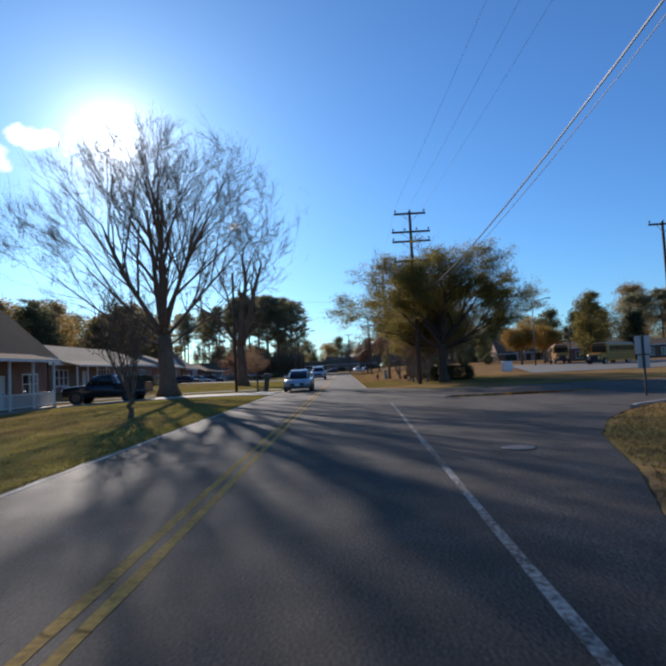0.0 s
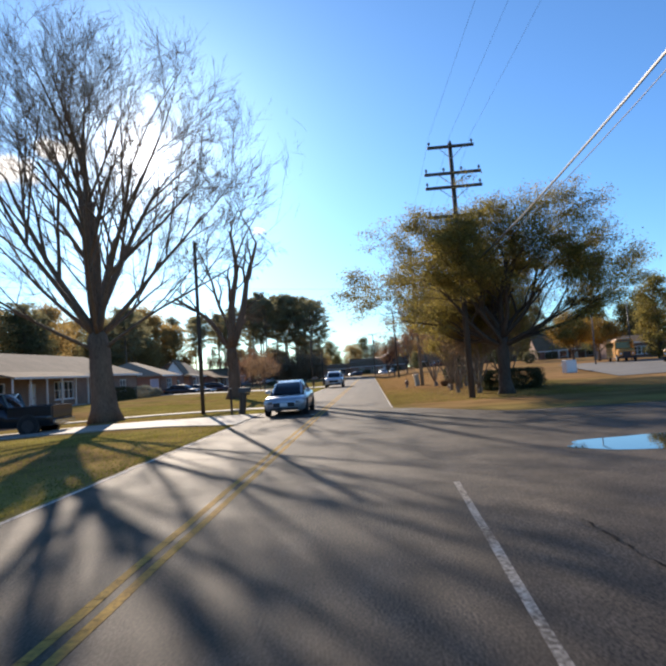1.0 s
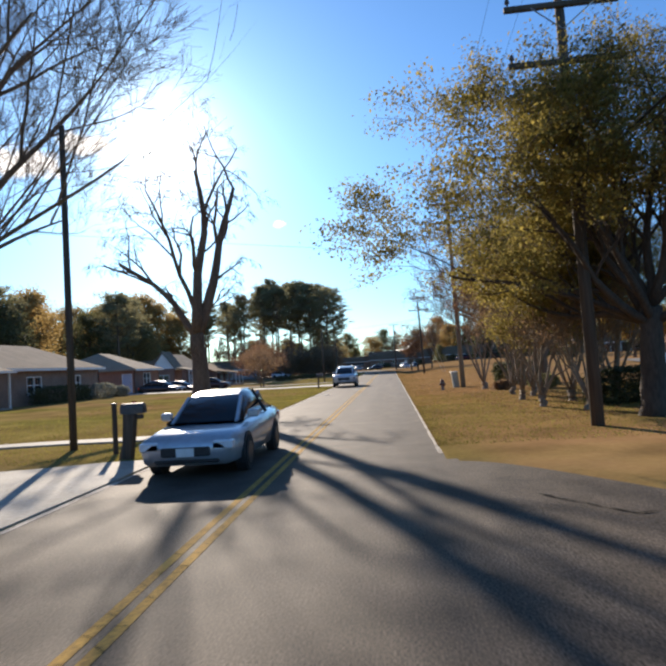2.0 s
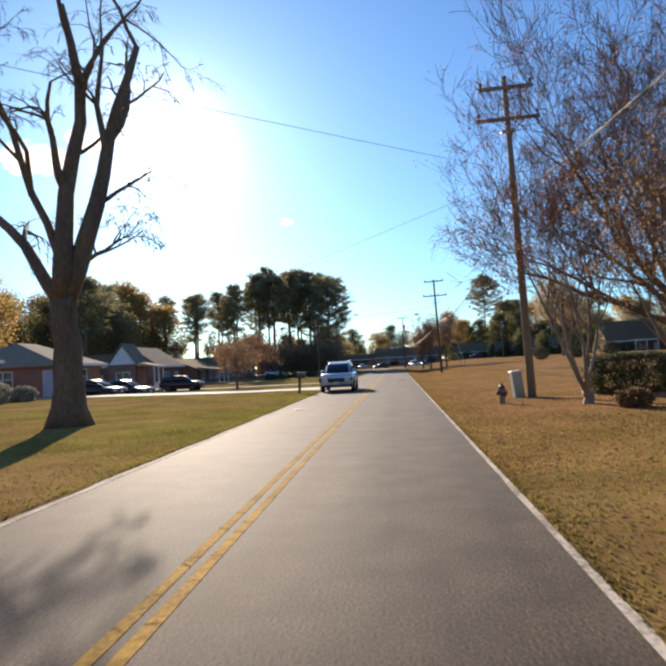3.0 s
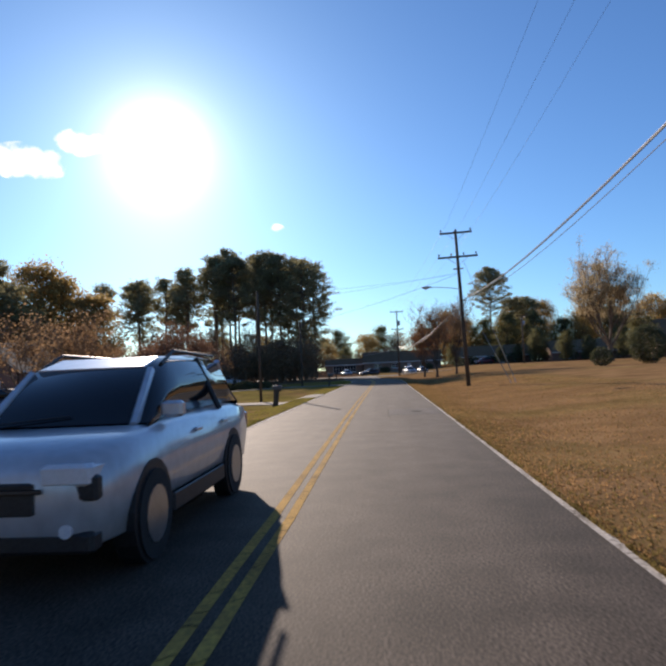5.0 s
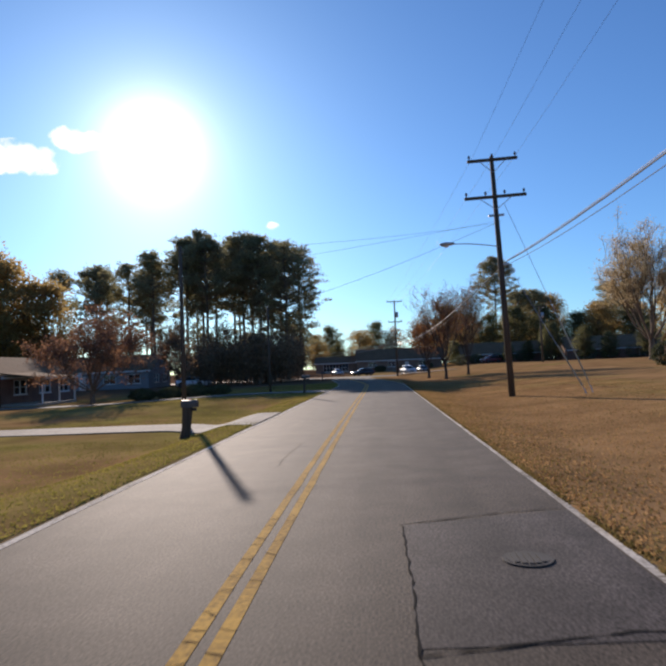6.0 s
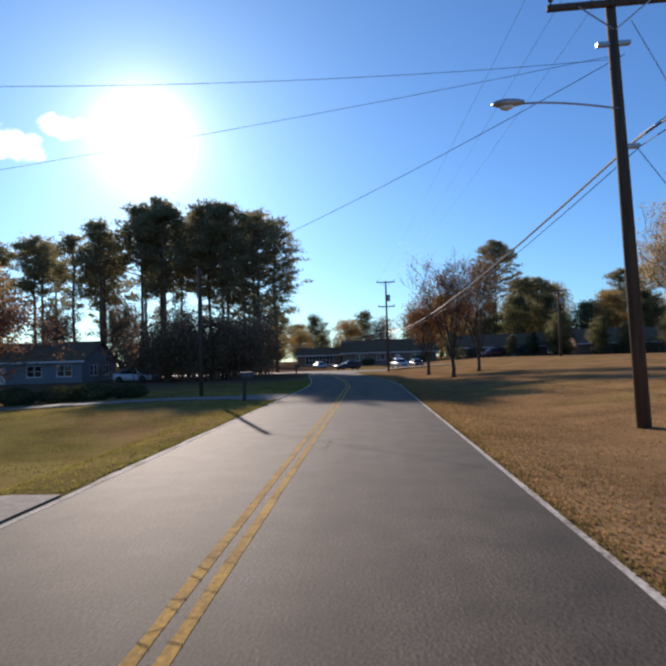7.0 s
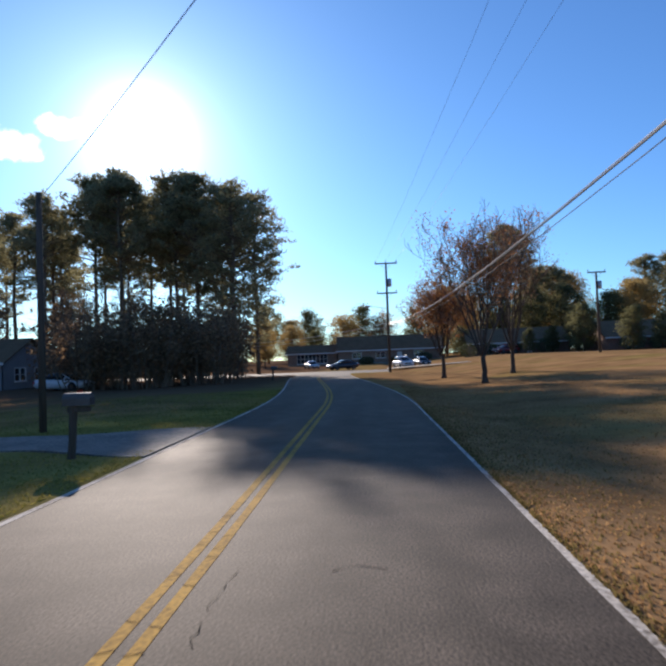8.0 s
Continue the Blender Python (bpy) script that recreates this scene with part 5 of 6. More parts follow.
# ---- woodland behind the houses and the field ----
def wood_tree(name, seed, h, w, leaf, label, group, base=0.25, size=0.46, clumps=110, per=84):
    rng = random.Random(seed)
    ob = thing(name, 0, 0, 0, 0, label, "tree", group)
    t = Build().tube([(0, 0, -0.4), (0.1, 0, h * 0.35), (0, 0.15, h * 0.8)], [0.34, 0.25, 0.08], 8)
    b = Build()
    limbs = Build()
    for i in range(clumps):
        u = rng.random()
        z = h * (base + (1 - base) * u)
        r = w * 0.5 * math.sin(math.pi * (0.16 + 0.78 * u)) ** 0.7 * rng.uniform(0.3, 1.0)
        a = rng.uniform(0, 6.283)
        c = Vector((r * math.cos(a), r * math.sin(a), z))
        limbs.tube([(0, 0, max(0.5, z - 0.5 * r - 0.8)), c], [0.07, 0.02], 4, caps=False)
        s = rng.uniform(0.7, 1.25) * w / 8.4
        for _ in range(per):
            o = c + Vector((rng.gauss(0, s), rng.gauss(0, s), rng.gauss(0, s * 0.6)))
            if (o - c).length > 1.7 * s:
                o = c + (o - c) * 0.5
            d = Vector((rng.uniform(-1, 1), rng.uniform(-1, 1), rng.uniform(-0.7, 0.7))).normalized()
            q = d.orthogonal().normalized() * size * 0.32
            L = size * rng.uniform(0.6, 1.3)
            b.add([o, o + d * L * 0.5 + q, o + d * L, o + d * L * 0.5 - q], [(0, 1, 2, 3)])
    part("trunk", t, BARK, ob, smooth=True)
    part("branch_mass", limbs, BARK, ob, kind="stuff")
    part("crown", b, leaf, ob, kind="stuff")
    return ob


WOOD = [wood_tree("woodland_tree", 400, 17, 11, FOREST_LEAF, "tall woodland tree with olive-brown leaves", "woodland"),
        wood_tree("woodland_tree", 401, 15, 12, FOREST_LEAF, "tall woodland tree with olive-brown leaves", "woodland", 0.15),
        wood_tree("woodland_tree", 402, 16, 10, DARK_LEAF, "tall dark green woodland tree", "woodland", 0.12),
        wood_tree("woodland_tree", 403, 14, 11, BROWN_LEAF, "woodland tree with brown autumn leaves", "woodland", 0.18, per=55)]
rng = random.Random(9)
spots = []
for i in range(17):        # behind the houses on the left
    spots.append((-56 - rng.uniform(0, 9), 62 + 9.0 * i + rng.uniform(-2, 2), rng.choice((0, 1, 1, 2, 3)), rng.uniform(0.85, 1.1)))
for i in range(12):        # the tall wood further back
    spots.append((-55 - 5.0 * i + rng.uniform(-2, 2), 194 - 2.5 * i + rng.uniform(-5, 5), rng.choice((0, 1, 0)), rng.uniform(1.08, 1.28)))
for i in range(16):        # end of the road
    spots.append((-60 + 7.5 * i + rng.uniform(-2, 2), 300 + rng.uniform(0, 18), rng.choice((0, 1, 2, 3)), rng.uniform(0.7, 1.0)))
for i in range(15):        # beyond the field on the right
    spots.append((38 + 7.5 * i + rng.uniform(-2, 2), 285 - 2.2 * i + rng.uniform(0, 14), rng.choice((0, 2, 2, 1)), rng.uniform(0.75, 1.15)))
for i in range(14):        # behind the school
    spots.append((66 + 9 * i + rng.uniform(-3, 3), 190 - 5 * i + rng.uniform(0, 12), rng.choice((2, 2, 0, 1)), rng.uniform(0.85, 1.15)))
for i in range(9):        # behind the start of the road
    spots.append((-60 + 15 * i, -70 + rng.uniform(-6, 6), rng.choice((0, 1, 2)), 1.0))
for wx, wy, k, s in ((43, 230, 2, .42), (49, 233, 2, .36), (56, 231, 2, .42), (68, 228, 2, .5), (20, 256, 2, .4), (41.5, 251, 2, .55), (30, 266, 2, .8), (37, 267, 2, .85), (25, 270, 0, .8), (44, 265, 2, .8), (50, 259, 2, .75), (57, 262, 0, .8), (64, 258, 2, .8), (31, 246, 2, .25), (70, 184, 2, .8), (39.5, 242, 2, .5), (62, 234, 2, .4), (36, 249, 2, .3), (43, 187, 2, .45), (-20, 258, 0, .5), (19, 270, 1, .75), (-30, 262, 2, .7), (-24, 275, 1, .55), (-17, 281, 1, .6), (-11, 278, 2, .5), (-33, 272, 1, .6), (-38, 284, 1, .7), (-46, 276, 1, .7)):        # garden trees round the far houses
    spots.append((wx, wy, k, s))
for i, (wx, wy, k, s) in enumerate(spots):
    if i < 4:
        ob = WOOD[i]
    else:
        ob = copy_thing(WOOD[k], Matrix())
    ob.matrix_basis = pose(wx, wy, lift(wx, wy), 0, 0, rng.uniform(0, 360)) @ Matrix.Diagonal((s, s, s * rng.uniform(0.9, 1.1), 1))
for i, (px, py, ph) in enumerate(((33.5, 273, 29), (41, 279, 20), (46, 281, 20), (62, 268, 20), (69, 271, 21), (-50, 150, 19), (-55, 166, 20), (-61, 128, 19), (-64, 96, 20), (80, 168, 17), (88, 172, 18))):
    pine("pine_tree", px, py, 150 + i, ph, "tall pine above the far trees", "far pines", 0.52, 7.0 if i == 0 else 5.0, clumps=170 if i == 0 else 90, dense=24)

# ---- overhead line ----
utility_pole(7.2, 48.3, 0.0, 12.7, ((12.5, 2.3, 3), (11.15, 2.8, 4), (10.45, 2.8, 3), (9.0, 2.8, 2)), "tall wooden utility pole with four crossarms beside a tree", lean=-0.6)
utility_pole(6.95, 74.2, 0.0, 12.6, ((12.1, 2.1, 3), (10.85, 2.45, 2)), "grey wooden utility pole beside a green meter box", lean=-1.2, wood_mat=POLE_GREY, extras=(("bar", 0, 0, 10.4, .3),))
utility_pole(7.35, 128.5, 0.0, 11.6, ((11.4, 2.4, 3), (9.58, 2.95, 4)), "dark wooden utility pole with two crossarms and a street lamp", lean=-1.7, lamp=(7.15, 2.25, 0.3), extras=(("bar", 0, 0, 8.7, .38), ("bar", 0.25, 0, 6.3, .15)))
utility_pole(3.75, 196.5, 0.0, 11.8, ((11.7, 2.4, 3), (8.5, 2.2, 2)), "distant wooden utility pole at the road bend", lamp=(6.8, 1.9, 0.3), extras=(("can", .3, 0, 9.2, .8),))
utility_pole(25.8, 48.6, 0.1, 11.0, ((10.8, 2.2, 3),), "dark wooden utility pole beside the side street", lean=-1.0)
utility_pole(26.6, 198.7, 1.0, 9.1, ((9.0, 2.0, 2),), "wooden utility pole on the far lawn", extras=(("can", .3, 0, 7.2, .8),))


def stub(x, y, h):
    ob = thing("service_pole", x, y, lift(x, y), 0, "plain dark wooden service pole on the lawn", "utility pole", "service poles")
    part("pole", Build().tube([(0, 0, -.3), (0, 0, h)], [.105, .08], 10), POLE_WOOD, ob, smooth=True)
    part("bolt", Build().disc((0.10, 0, h - 0.25), 0.03, (1, 0, 0), 0.08, 6), GALV, ob)
    return ob


stub(-6.2, 48.6, 8.8)
stub(-7.6, 125.4, 7.9)
stub(-7.35, 145.8, 6.6)
# the main bundle along the poles, then thinner lines on the arms
MAIN = ((8.2, -25, 14.6), (7.7, 48.3, 6.5), (7.25, 74.2, 8.0), (7.5, 128.5, 6.45), (3.8, 196.5, 5.2))
SAGS = (2.35, 0.3, 1.2, 1.15)


def line(dx, dz, more, r, m, label):
    """A cable along the pole line, each span with its own sag."""
    b = Build()
    path = []
    for (p, q), sag in zip(zip(MAIN, MAIN[1:]), SAGS):
        p, q = Vector(p) + Vector((dx, 0, dz)), Vector(q) + Vector((dx, 0, dz))
        path += [p.lerp(q, i / 16) - Vector((0, 0, 4 * (sag + more) * i / 16 * (1 - i / 16))) for i in range(16)]
    path.append(q)
    b.tube(path, r, 6)
    return solid("overhead_wire", b, m, label, "cable", "overhead wires")


line(0.0, 0.0, 0.0, 0.026, WIRE, "thick dark communication cable bundle along the poles")
line(0.08, 0.10, -0.02, 0.011, GALV, "bright steel messenger cable along the poles")
line(0.1, -0.14, 0.06, 0.012, WIRE, "thin dark cable along the poles")
for off, hs in ((-1.05, (12.9, 13.1, 12.55, 11.7, 11.8)), (1.05, (12.9, 13.1, 12.55, 11.7, 11.8)), (0.0, (12.9, 13.1, 12.55, 11.7, 11.8))):
    wire([(8.4 + off, -14, hs[0]), (7.1 + off, 48.2, hs[1]), (7.1 + off, 74.1, hs[2]), (7.2 + off, 128.4, hs[3]), (3.75 + off, 196.4, hs[4] + 0.2)], 0.5, 0.005, WIRE, "thin power line on the crossarms")
wire([(6.9, 74.2, 8.6), (-24.5, 118.8, 7.4)], 0.1, 0.0075, WIRE, "service wire crossing above the road")
wire([(-18.9, 46.8, 7.2), (6.75, 74.2, 8.8)], 0.1, 0.0075, WIRE, "service wire crossing above the road")
wire([(7.3, 128.4, 8.4), (-7.35, 145.8, 6.4)], 0.3, 0.0095, WIRE, "service wire crossing above the road")
wire([(7.2, 128.4, 8.3), (-7.6, 125.4, 7.15)], 0.2, 0.006, WIRE, "service wire crossing above the road")
wire([(7.2, 128.4, 8.4), (-33, 131.5, 5.5)], 0.5, 0.006, WIRE, "service wire crossing above the road")
wire([(3.7, 196.5, 5.3), (-26, 206, 4.8), (-60, 214, 5.2)], 1.2, 0.030, WIRE_BRIGHT, "bright sagging cable across the junction")
wire([(3.7, 196.5, 4.9), (-26, 206, 4.4), (-60, 214, 4.8)], 1.2, 0.024, WIRE_BRIGHT, "bright sagging cable across the junction")
GUARD = mat("guy_guard", (0.34, 0.27, 0.16), (0.50, 0.42, 0.28), 0.6, 2.0)


def guy(top, foot):
    """A steel stay from the pole to its anchor, with a plastic guard on its lower part."""
    a, c = Vector(top), Vector(foot)
    ob = thing("guy_wire", *foot, 0, "steel guy wire with a pale guard, anchored in the field", "guy wire", "guy wires")
    part("strand", Build().tube([(0, 0, -0.05), a - c], 0.011, 6), GALV, ob)
    part("guard", Build().tube([(a - c) * 0.05, (a - c) * 0.34], 0.034, 8), GUARD, ob, "pale yellow plastic guard")
    part("anchor_eye", Build().tube([(0, 0, -0.1), (a - c) * 0.03], 0.025, 6), GALV, ob)


guy((7.45, 128.45, 6.3), (9.9, 125.6, 0.14))
guy((7.5, 128.45, 9.2), (10.3, 126.0, 0.16))

# ---- small things by the road ----
for mx, my, ml in ((-3.72, 46.4, "dark mailbox on a thick post beside the driveway"), (-3.95, 86.2, "dark mailbox on a thick wooden post"),
                   (-5.25, 118.2, "grey mailbox on a wooden post with long shadow"), (-4.1, 140.8, "mailbox in deep shade beside the driveway"), (-6.8, 183, "small dark mailbox near the junction")):
    mailbox(mx, my, 0, ml, thick=0.15 if 110 < my < 120 or my < 50 else 0.07)


mp = thing("marker_post", -4.45, 47.3, lift(-4.45, 47.3), 0, "thin dark wooden post beside a mailbox", "post")
part("post", Build().box(-.05, -.05, -.2, .05, .05, 1.22, .012), POLE_WOOD, mp)
part("cap", Build().box(-.06, -.06, 1.222, .06, .06, 1.25, .008), GALV, mp)
HYDRANT_RED = mat("hydrant_red", (0.08, 0.03, 0.025), (0.16, 0.06, 0.05), 0.5, 4.0)
HYDRANT_BODY = mat("hydrant_silver", (0.13, 0.12, 0.12), (0.24, 0.22, 0.22), 0.5, 4.0)
hy = thing("fire_hydrant", 5.4, 71.6, lift(5.4, 71.6) - 0.06, 20, "grey fire hydrant with a dark red cap on the verge", "fire hydrant")
part("barrel", Build().tube([(0, 0, 0), (0, 0, .06), (0, 0, .061), (0, 0, .52), (0, 0, .521), (0, 0, .58)], [.16, .16, .10, .10, .14, .14], 14), HYDRANT_BODY, hy, smooth=False)
part("bonnet", Build().tube([(0, 0, .581), (0, 0, .68), (0, 0, .74), (0, 0, .745), (0, 0, .80)], [.13, .11, .05, .035, .035], 12), HYDRANT_RED, hy, "dark red bonnet")
for s in (-1, 1):
    part("nozzle", Build().tube([(s * .09, 0, .45), (s * .19, 0, .45), (s * .20, 0, .45)], [.065, .065, .04], 10), HYDRANT_RED, hy)
part("pumper_nozzle", Build().tube([(0, -.09, .40), (0, -.20, .40), (0, -.21, .40)], [.085, .085, .05], 10), HYDRANT_RED, hy)
CABINET_GREEN = mat("utility_cabinet", (0.30, 0.33, 0.29), (0.44, 0.46, 0.42), 0.5, 2.0)
ub = thing("utility_pedestal", 6.55, 74.6, lift(6.5, 74.6) - 0.05, 6, "leaning pale green utility pedestal beside the pole", "utility box")
ub.matrix_basis = pose(6.55, 74.6, lift(6.5, 74.6) - 0.05, 0, -6, 8)
part("cabinet", Build().box(-.20, -.16, 0, .20, .16, 1.05, .02), CABINET_GREEN, ub)
part("cap", Build().box(-.22, -.18, 1.052, .22, .18, 1.12, .02), TRIM, ub, "pale cap")
part("door", Build().box(-.16, -.175, .12, .16, -.162, .96, .004), CABINET_GREEN, ub)
eb = thing("utility_pedestal", 21.5, 79, lift(21.5, 79), 20, "white utility cabinet on the school lawn", "utility box")
part("cabinet", Build().box(-.6, -.35, 0, .6, .35, 1.25, .03), TRIM, eb)
part("door", Build().box(-.5, -.362, .12, .5, -.352, 1.1, .004), SIDING, eb)

SIGN_BACK = mat("sign_back", (0.34, 0.35, 0.36), (0.48, 0.49, 0.50), 0.45, 2.0, metal=0.3)
sg = thing("road_sign", 12.1, 24.6, 0.0, 0, "back of a pale rectangular road sign on a dark post", "road sign")
part("post", Build().box(-.035, -.05, -.2, .035, -.01, 2.1, .004), PLASTIC, sg)
part("panel", Build().box(-.27, -.008, 1.42, .27, .002, 2.06, .004), SIGN_BACK, sg, "grey back of the panel")
part("panel", Build().box(-.21, -.008, .92, .21, .002, 1.38, .004), SIGN_BACK, sg, "smaller grey panel")

# ---- trees and hedges on the right ----
tree("evergreen_oak", 9.2, 49.8, 41, "broad evergreen tree with olive leaves over a pole", height=12.0, fork=2.9, spread=1.40, n_main=15, depth=5, r0=0.34, upward=0.04, wiggle=0.16, bark=BARK_DARK, leaf=OLIVE_LEAF, per_tip=17, leaf_size=0.085, scatter=0.25, flat=0.32, keep=0.85, leaf_from=3, reach=0.56, ratio=(0.48, 0.68), thin=0.006, extra=4, size=(7.6, 10.2, -0.6, -1.2, 0.62), within=(-0.6, -1.0, 5.4, 8.2, 5.2, 1.9))
for i, (tx, ty, hh) in enumerate(((8.9, 56.5, 8.4), (8.4, 60.5, 8.2), (9.3, 64.3, 7.6), (11.2, 58.5, 8.6), (7.4, 54.6, 7.6), (7.5, 58.4, 7.8), (10.4, 56.4, 8.2), (8.3, 52.6, 6.4), (7.9, 62.6, 7.4))):
    tree("crape_myrtle", tx, ty, 50 + i, "multi-stemmed crape myrtle with thinning olive leaves", "tree", "crape myrtles", height=hh, fork=0.5, spread=0.72, n_main=7, depth=5, r0=0.13, upward=0.35, bark=BARK_PALE, leaf=OLIVE_LEAF if i in (0, 3, 4, 6) else BROWN_LEAF, per_tip=10 if i in (0, 3, 4, 6) else 5, leaf_size=0.07, keep=0.6 if i in (0, 3, 4, 6) else 0.25, extra=3, flare=1.15, leaf_from=4, reach=0.62, scatter=0.2, size=(2.3, hh * 0.94))
tree("crape_myrtle", 7.65, 69.4, 60, "multi-stemmed crape myrtle with a few rust leaves", "tree", "crape myrtles", height=7.0, fork=0.35, spread=0.60, n_main=5, depth=6, r0=0.17, flare=1.12, wiggle=0.10, upward=0.30, bark=BARK_PALE, leaf=RUST_LEAF, per_tip=6, leaf_size=0.065, keep=0.16, scatter=0.14, leaf_from=5, reach=0.56, ratio=(0.5, 0.7), thin=0.007, extra=3, size=(3.9, 9.2))
tree("bare_shade_tree", 11.2, 70.0, 63, "bare spreading tree with some rust leaves", height=10.5, fork=1.8, spread=1.15, n_main=10, depth=6, r0=0.32, upward=0.22, wiggle=0.17, leaf=RUST_LEAF, per_tip=6, leaf_size=0.065, keep=0.10, scatter=0.14, leaf_from=5, reach=0.56, ratio=(0.5, 0.7), thin=0.007, extra=2, children=(3, 4), size=(7.4, 13.6))
bush("hedge", 10.6, 54.6, 500, 3.4, 1.25, "dark clipped box hedge under the trees", EVERGREEN_LEAF, "hedge", "hedges", size=0.08, count=16000, boxy=0.8, length=1.4)
bush("hedge", 10.4, 73.6, 501, 3.0, 1.5, "dark clipped box hedge beside the field", EVERGREEN_LEAF, "hedge", "hedges", size=0.08, count=17000, boxy=0.8, length=1.6)
bush("round_shrub", 10.2, 66.3, 502, 1.7, 0.8, "low ragged olive shrub beside the hedge", DARK_LEAF, "shrub", "", size=0.09, count=3600)
bush("round_shrub", 8.3, 67.5, 503, 1.0, 0.55, "low rust-coloured shrub under the trees", BROWN_LEAF, "shrub", "", size=0.09, count=1600)
for i, (tx, ty, w, h) in enumerate(((24, 249, 4, 2.4), (29, 250, 3.4, 2.2), (35, 249, 4.5, 2.8), (40, 245, 4, 3), (45, 235, 4.5, 2.8), (50, 236, 4, 2.4), (55, 234, 5, 3), (61, 235, 4.5, 2.6), (67, 233, 5, 3.2), (20, 247, 4, 2.6), (47.5, 194, 4, 3), (53, 195, 3.6, 2.2), (67, 194.5, 3.6, 2.4), (1, 258.5, 3.2, 1.6), (7.5, 258.8, 3.6, 1.5), (13, 258.6, 3.0, 1.7))):
    bush("garden_shrub", tx, ty, 520 + i, w, h, "dark evergreen shrub before a far house", EVERGREEN_LEAF, "shrub", "garden shrubs", size=0.22, count=1500)
for i, (bx, by, bw, bh) in enumerate(((-11.8, 147.6, 1.9, 0.8), (-13.7, 147.2, 2.3, 1.0), (-15.8, 147.8, 2.5, 0.9), (-18.0, 147.3, 2.2, 1.0))):
    bush("low_shrub", bx, by, 550 + i, bw, bh, "low dark evergreen shrub beside the shaded driveway", EVERGREEN_LEAF, "shrub", "driveway shrubs", size=0.10, count=3000)
bush("hedge", -23.3, 79.5, 507, 1.5, 1.35, "dark clipped hedge along the ranch house", EVERGREEN_LEAF, "hedge", "hedges", size=0.1, count=7000, boxy=0.7, length=8)
for i, (bx, by, bw, bh) in enumerate(((-22.9, 85.4, 2.4, 1.4), (-22.6, 88.2, 1.8, 1.0))):
    bush("foundation_shrub", bx, by, 540 + i, bw, bh, "pale grey-green shrub before the ranch house", PALE_SHRUB, "shrub", "foundation shrubs", size=0.12, count=2600)
bush("round_shrub", 24.7, 151.5, 504, 2.4, 2.1, "round brown-green shrub on the far field", EVERGREEN_LEAF, "shrub", "field shrubs", size=0.13, count=3500)
bush("round_shrub", 31.0, 155.0, 505, 4.2, 4.4, "large dark conical evergreen on the far field", EVERGREEN_LEAF, "shrub", "field shrubs", size=0.16, count=9000)
bush("round_shrub", 37.5, 158.0, 506, 2.6, 2.4, "round dark shrub on the far field", EVERGREEN_LEAF, "shrub", "field shrubs", size=0.14, count=4000)
for i, (tx, ty, s, lf, kp) in enumerate(((7.1, 176.6, 7.8, ORANGE_LEAF, .42), (8.05, 165.1, 9.8, ORANGE_LEAF, .22), (11.5, 173.4, 11.0, BROWN_LEAF, .14))):
    tree("autumn_tree", tx, ty, 70 + i, "young street tree with thin orange-brown leaves", "tree", "three young trees", height=s, fork=1.9, spread=0.50, n_main=10, depth=5, r0=0.17, upward=0.55, wiggle=0.07, bark=BARK_DARK, leaf=lf, per_tip=6, leaf_size=0.12, keep=kp, leaf_from=4, reach=0.6, thin=0.012, scatter=0.3, size=(1.5 + 0.17 * s, s))
tree("autumn_maple", 35.5, 180, 80, "large maple with thinning yellow-brown leaves", height=16, fork=2.6, spread=1.0, n_main=10, depth=5, r0=0.4, leaf=PALE_LEAF, size=(7.0, 16.4), per_tip=15, leaf_size=0.16, scatter=0.42, keep=0.62, leaf_from=4, upward=0.35, reach=0.6, thin=0.02)
tree("autumn_maple", 35.0, 120, 81, "round maple in bright orange autumn colour", height=7.0, fork=1.8, spread=1.05, n_main=8, depth=4, r0=0.22, leaf=GOLD_LEAF, per_tip=20, leaf_size=0.2, scatter=0.5, leaf_from=3)
tree("autumn_maple", 40.5, 124, 82, "round maple in bright orange autumn colour", height=7.0, fork=1.8, spread=1.05, n_main=8, depth=4, r0=0.22, leaf=GOLD_LEAF, per_tip=20, leaf_size=0.2, scatter=0.5, leaf_from=3)
for i, (cx, cy, ch) in enumerate(((44.5, 111, 11.8), (53, 113, 8.5), (62, 108, 10))):
    ob = wood_tree("conifer", 600 + i, ch, ch * 0.48, OLIVE_LEAF if i == 0 else EVERGREEN_LEAF, "broad dense conifer behind the buses", "school conifers", 0.05, 0.3, 130, 90)
    ob.matrix_basis = pose(cx, cy, lift(cx, cy))

# ---- standing water on the side street ----
WATER = glass("puddle_water", (0.02, 0.022, 0.024), 0.02)
pw = Build()
rim = []
for i in range(40):
    a = 2 * math.pi * i / 40
    q = 1 + 0.18 * noise.noise((2 * math.cos(a), 2 * math.sin(a), 3))
    rim.append((9.2 + 3.3 * q * math.cos(a), 29.7 + (1.0 * q - 0.10 * math.cos(a) * 3) * math.sin(a) + 0.25 * math.cos(a), 0.003))
pw.add(rim, [tuple(range(40))])
solid("puddle", pw, WATER, "shallow puddle reflecting the sky on the side street", "puddle", kind="structure")

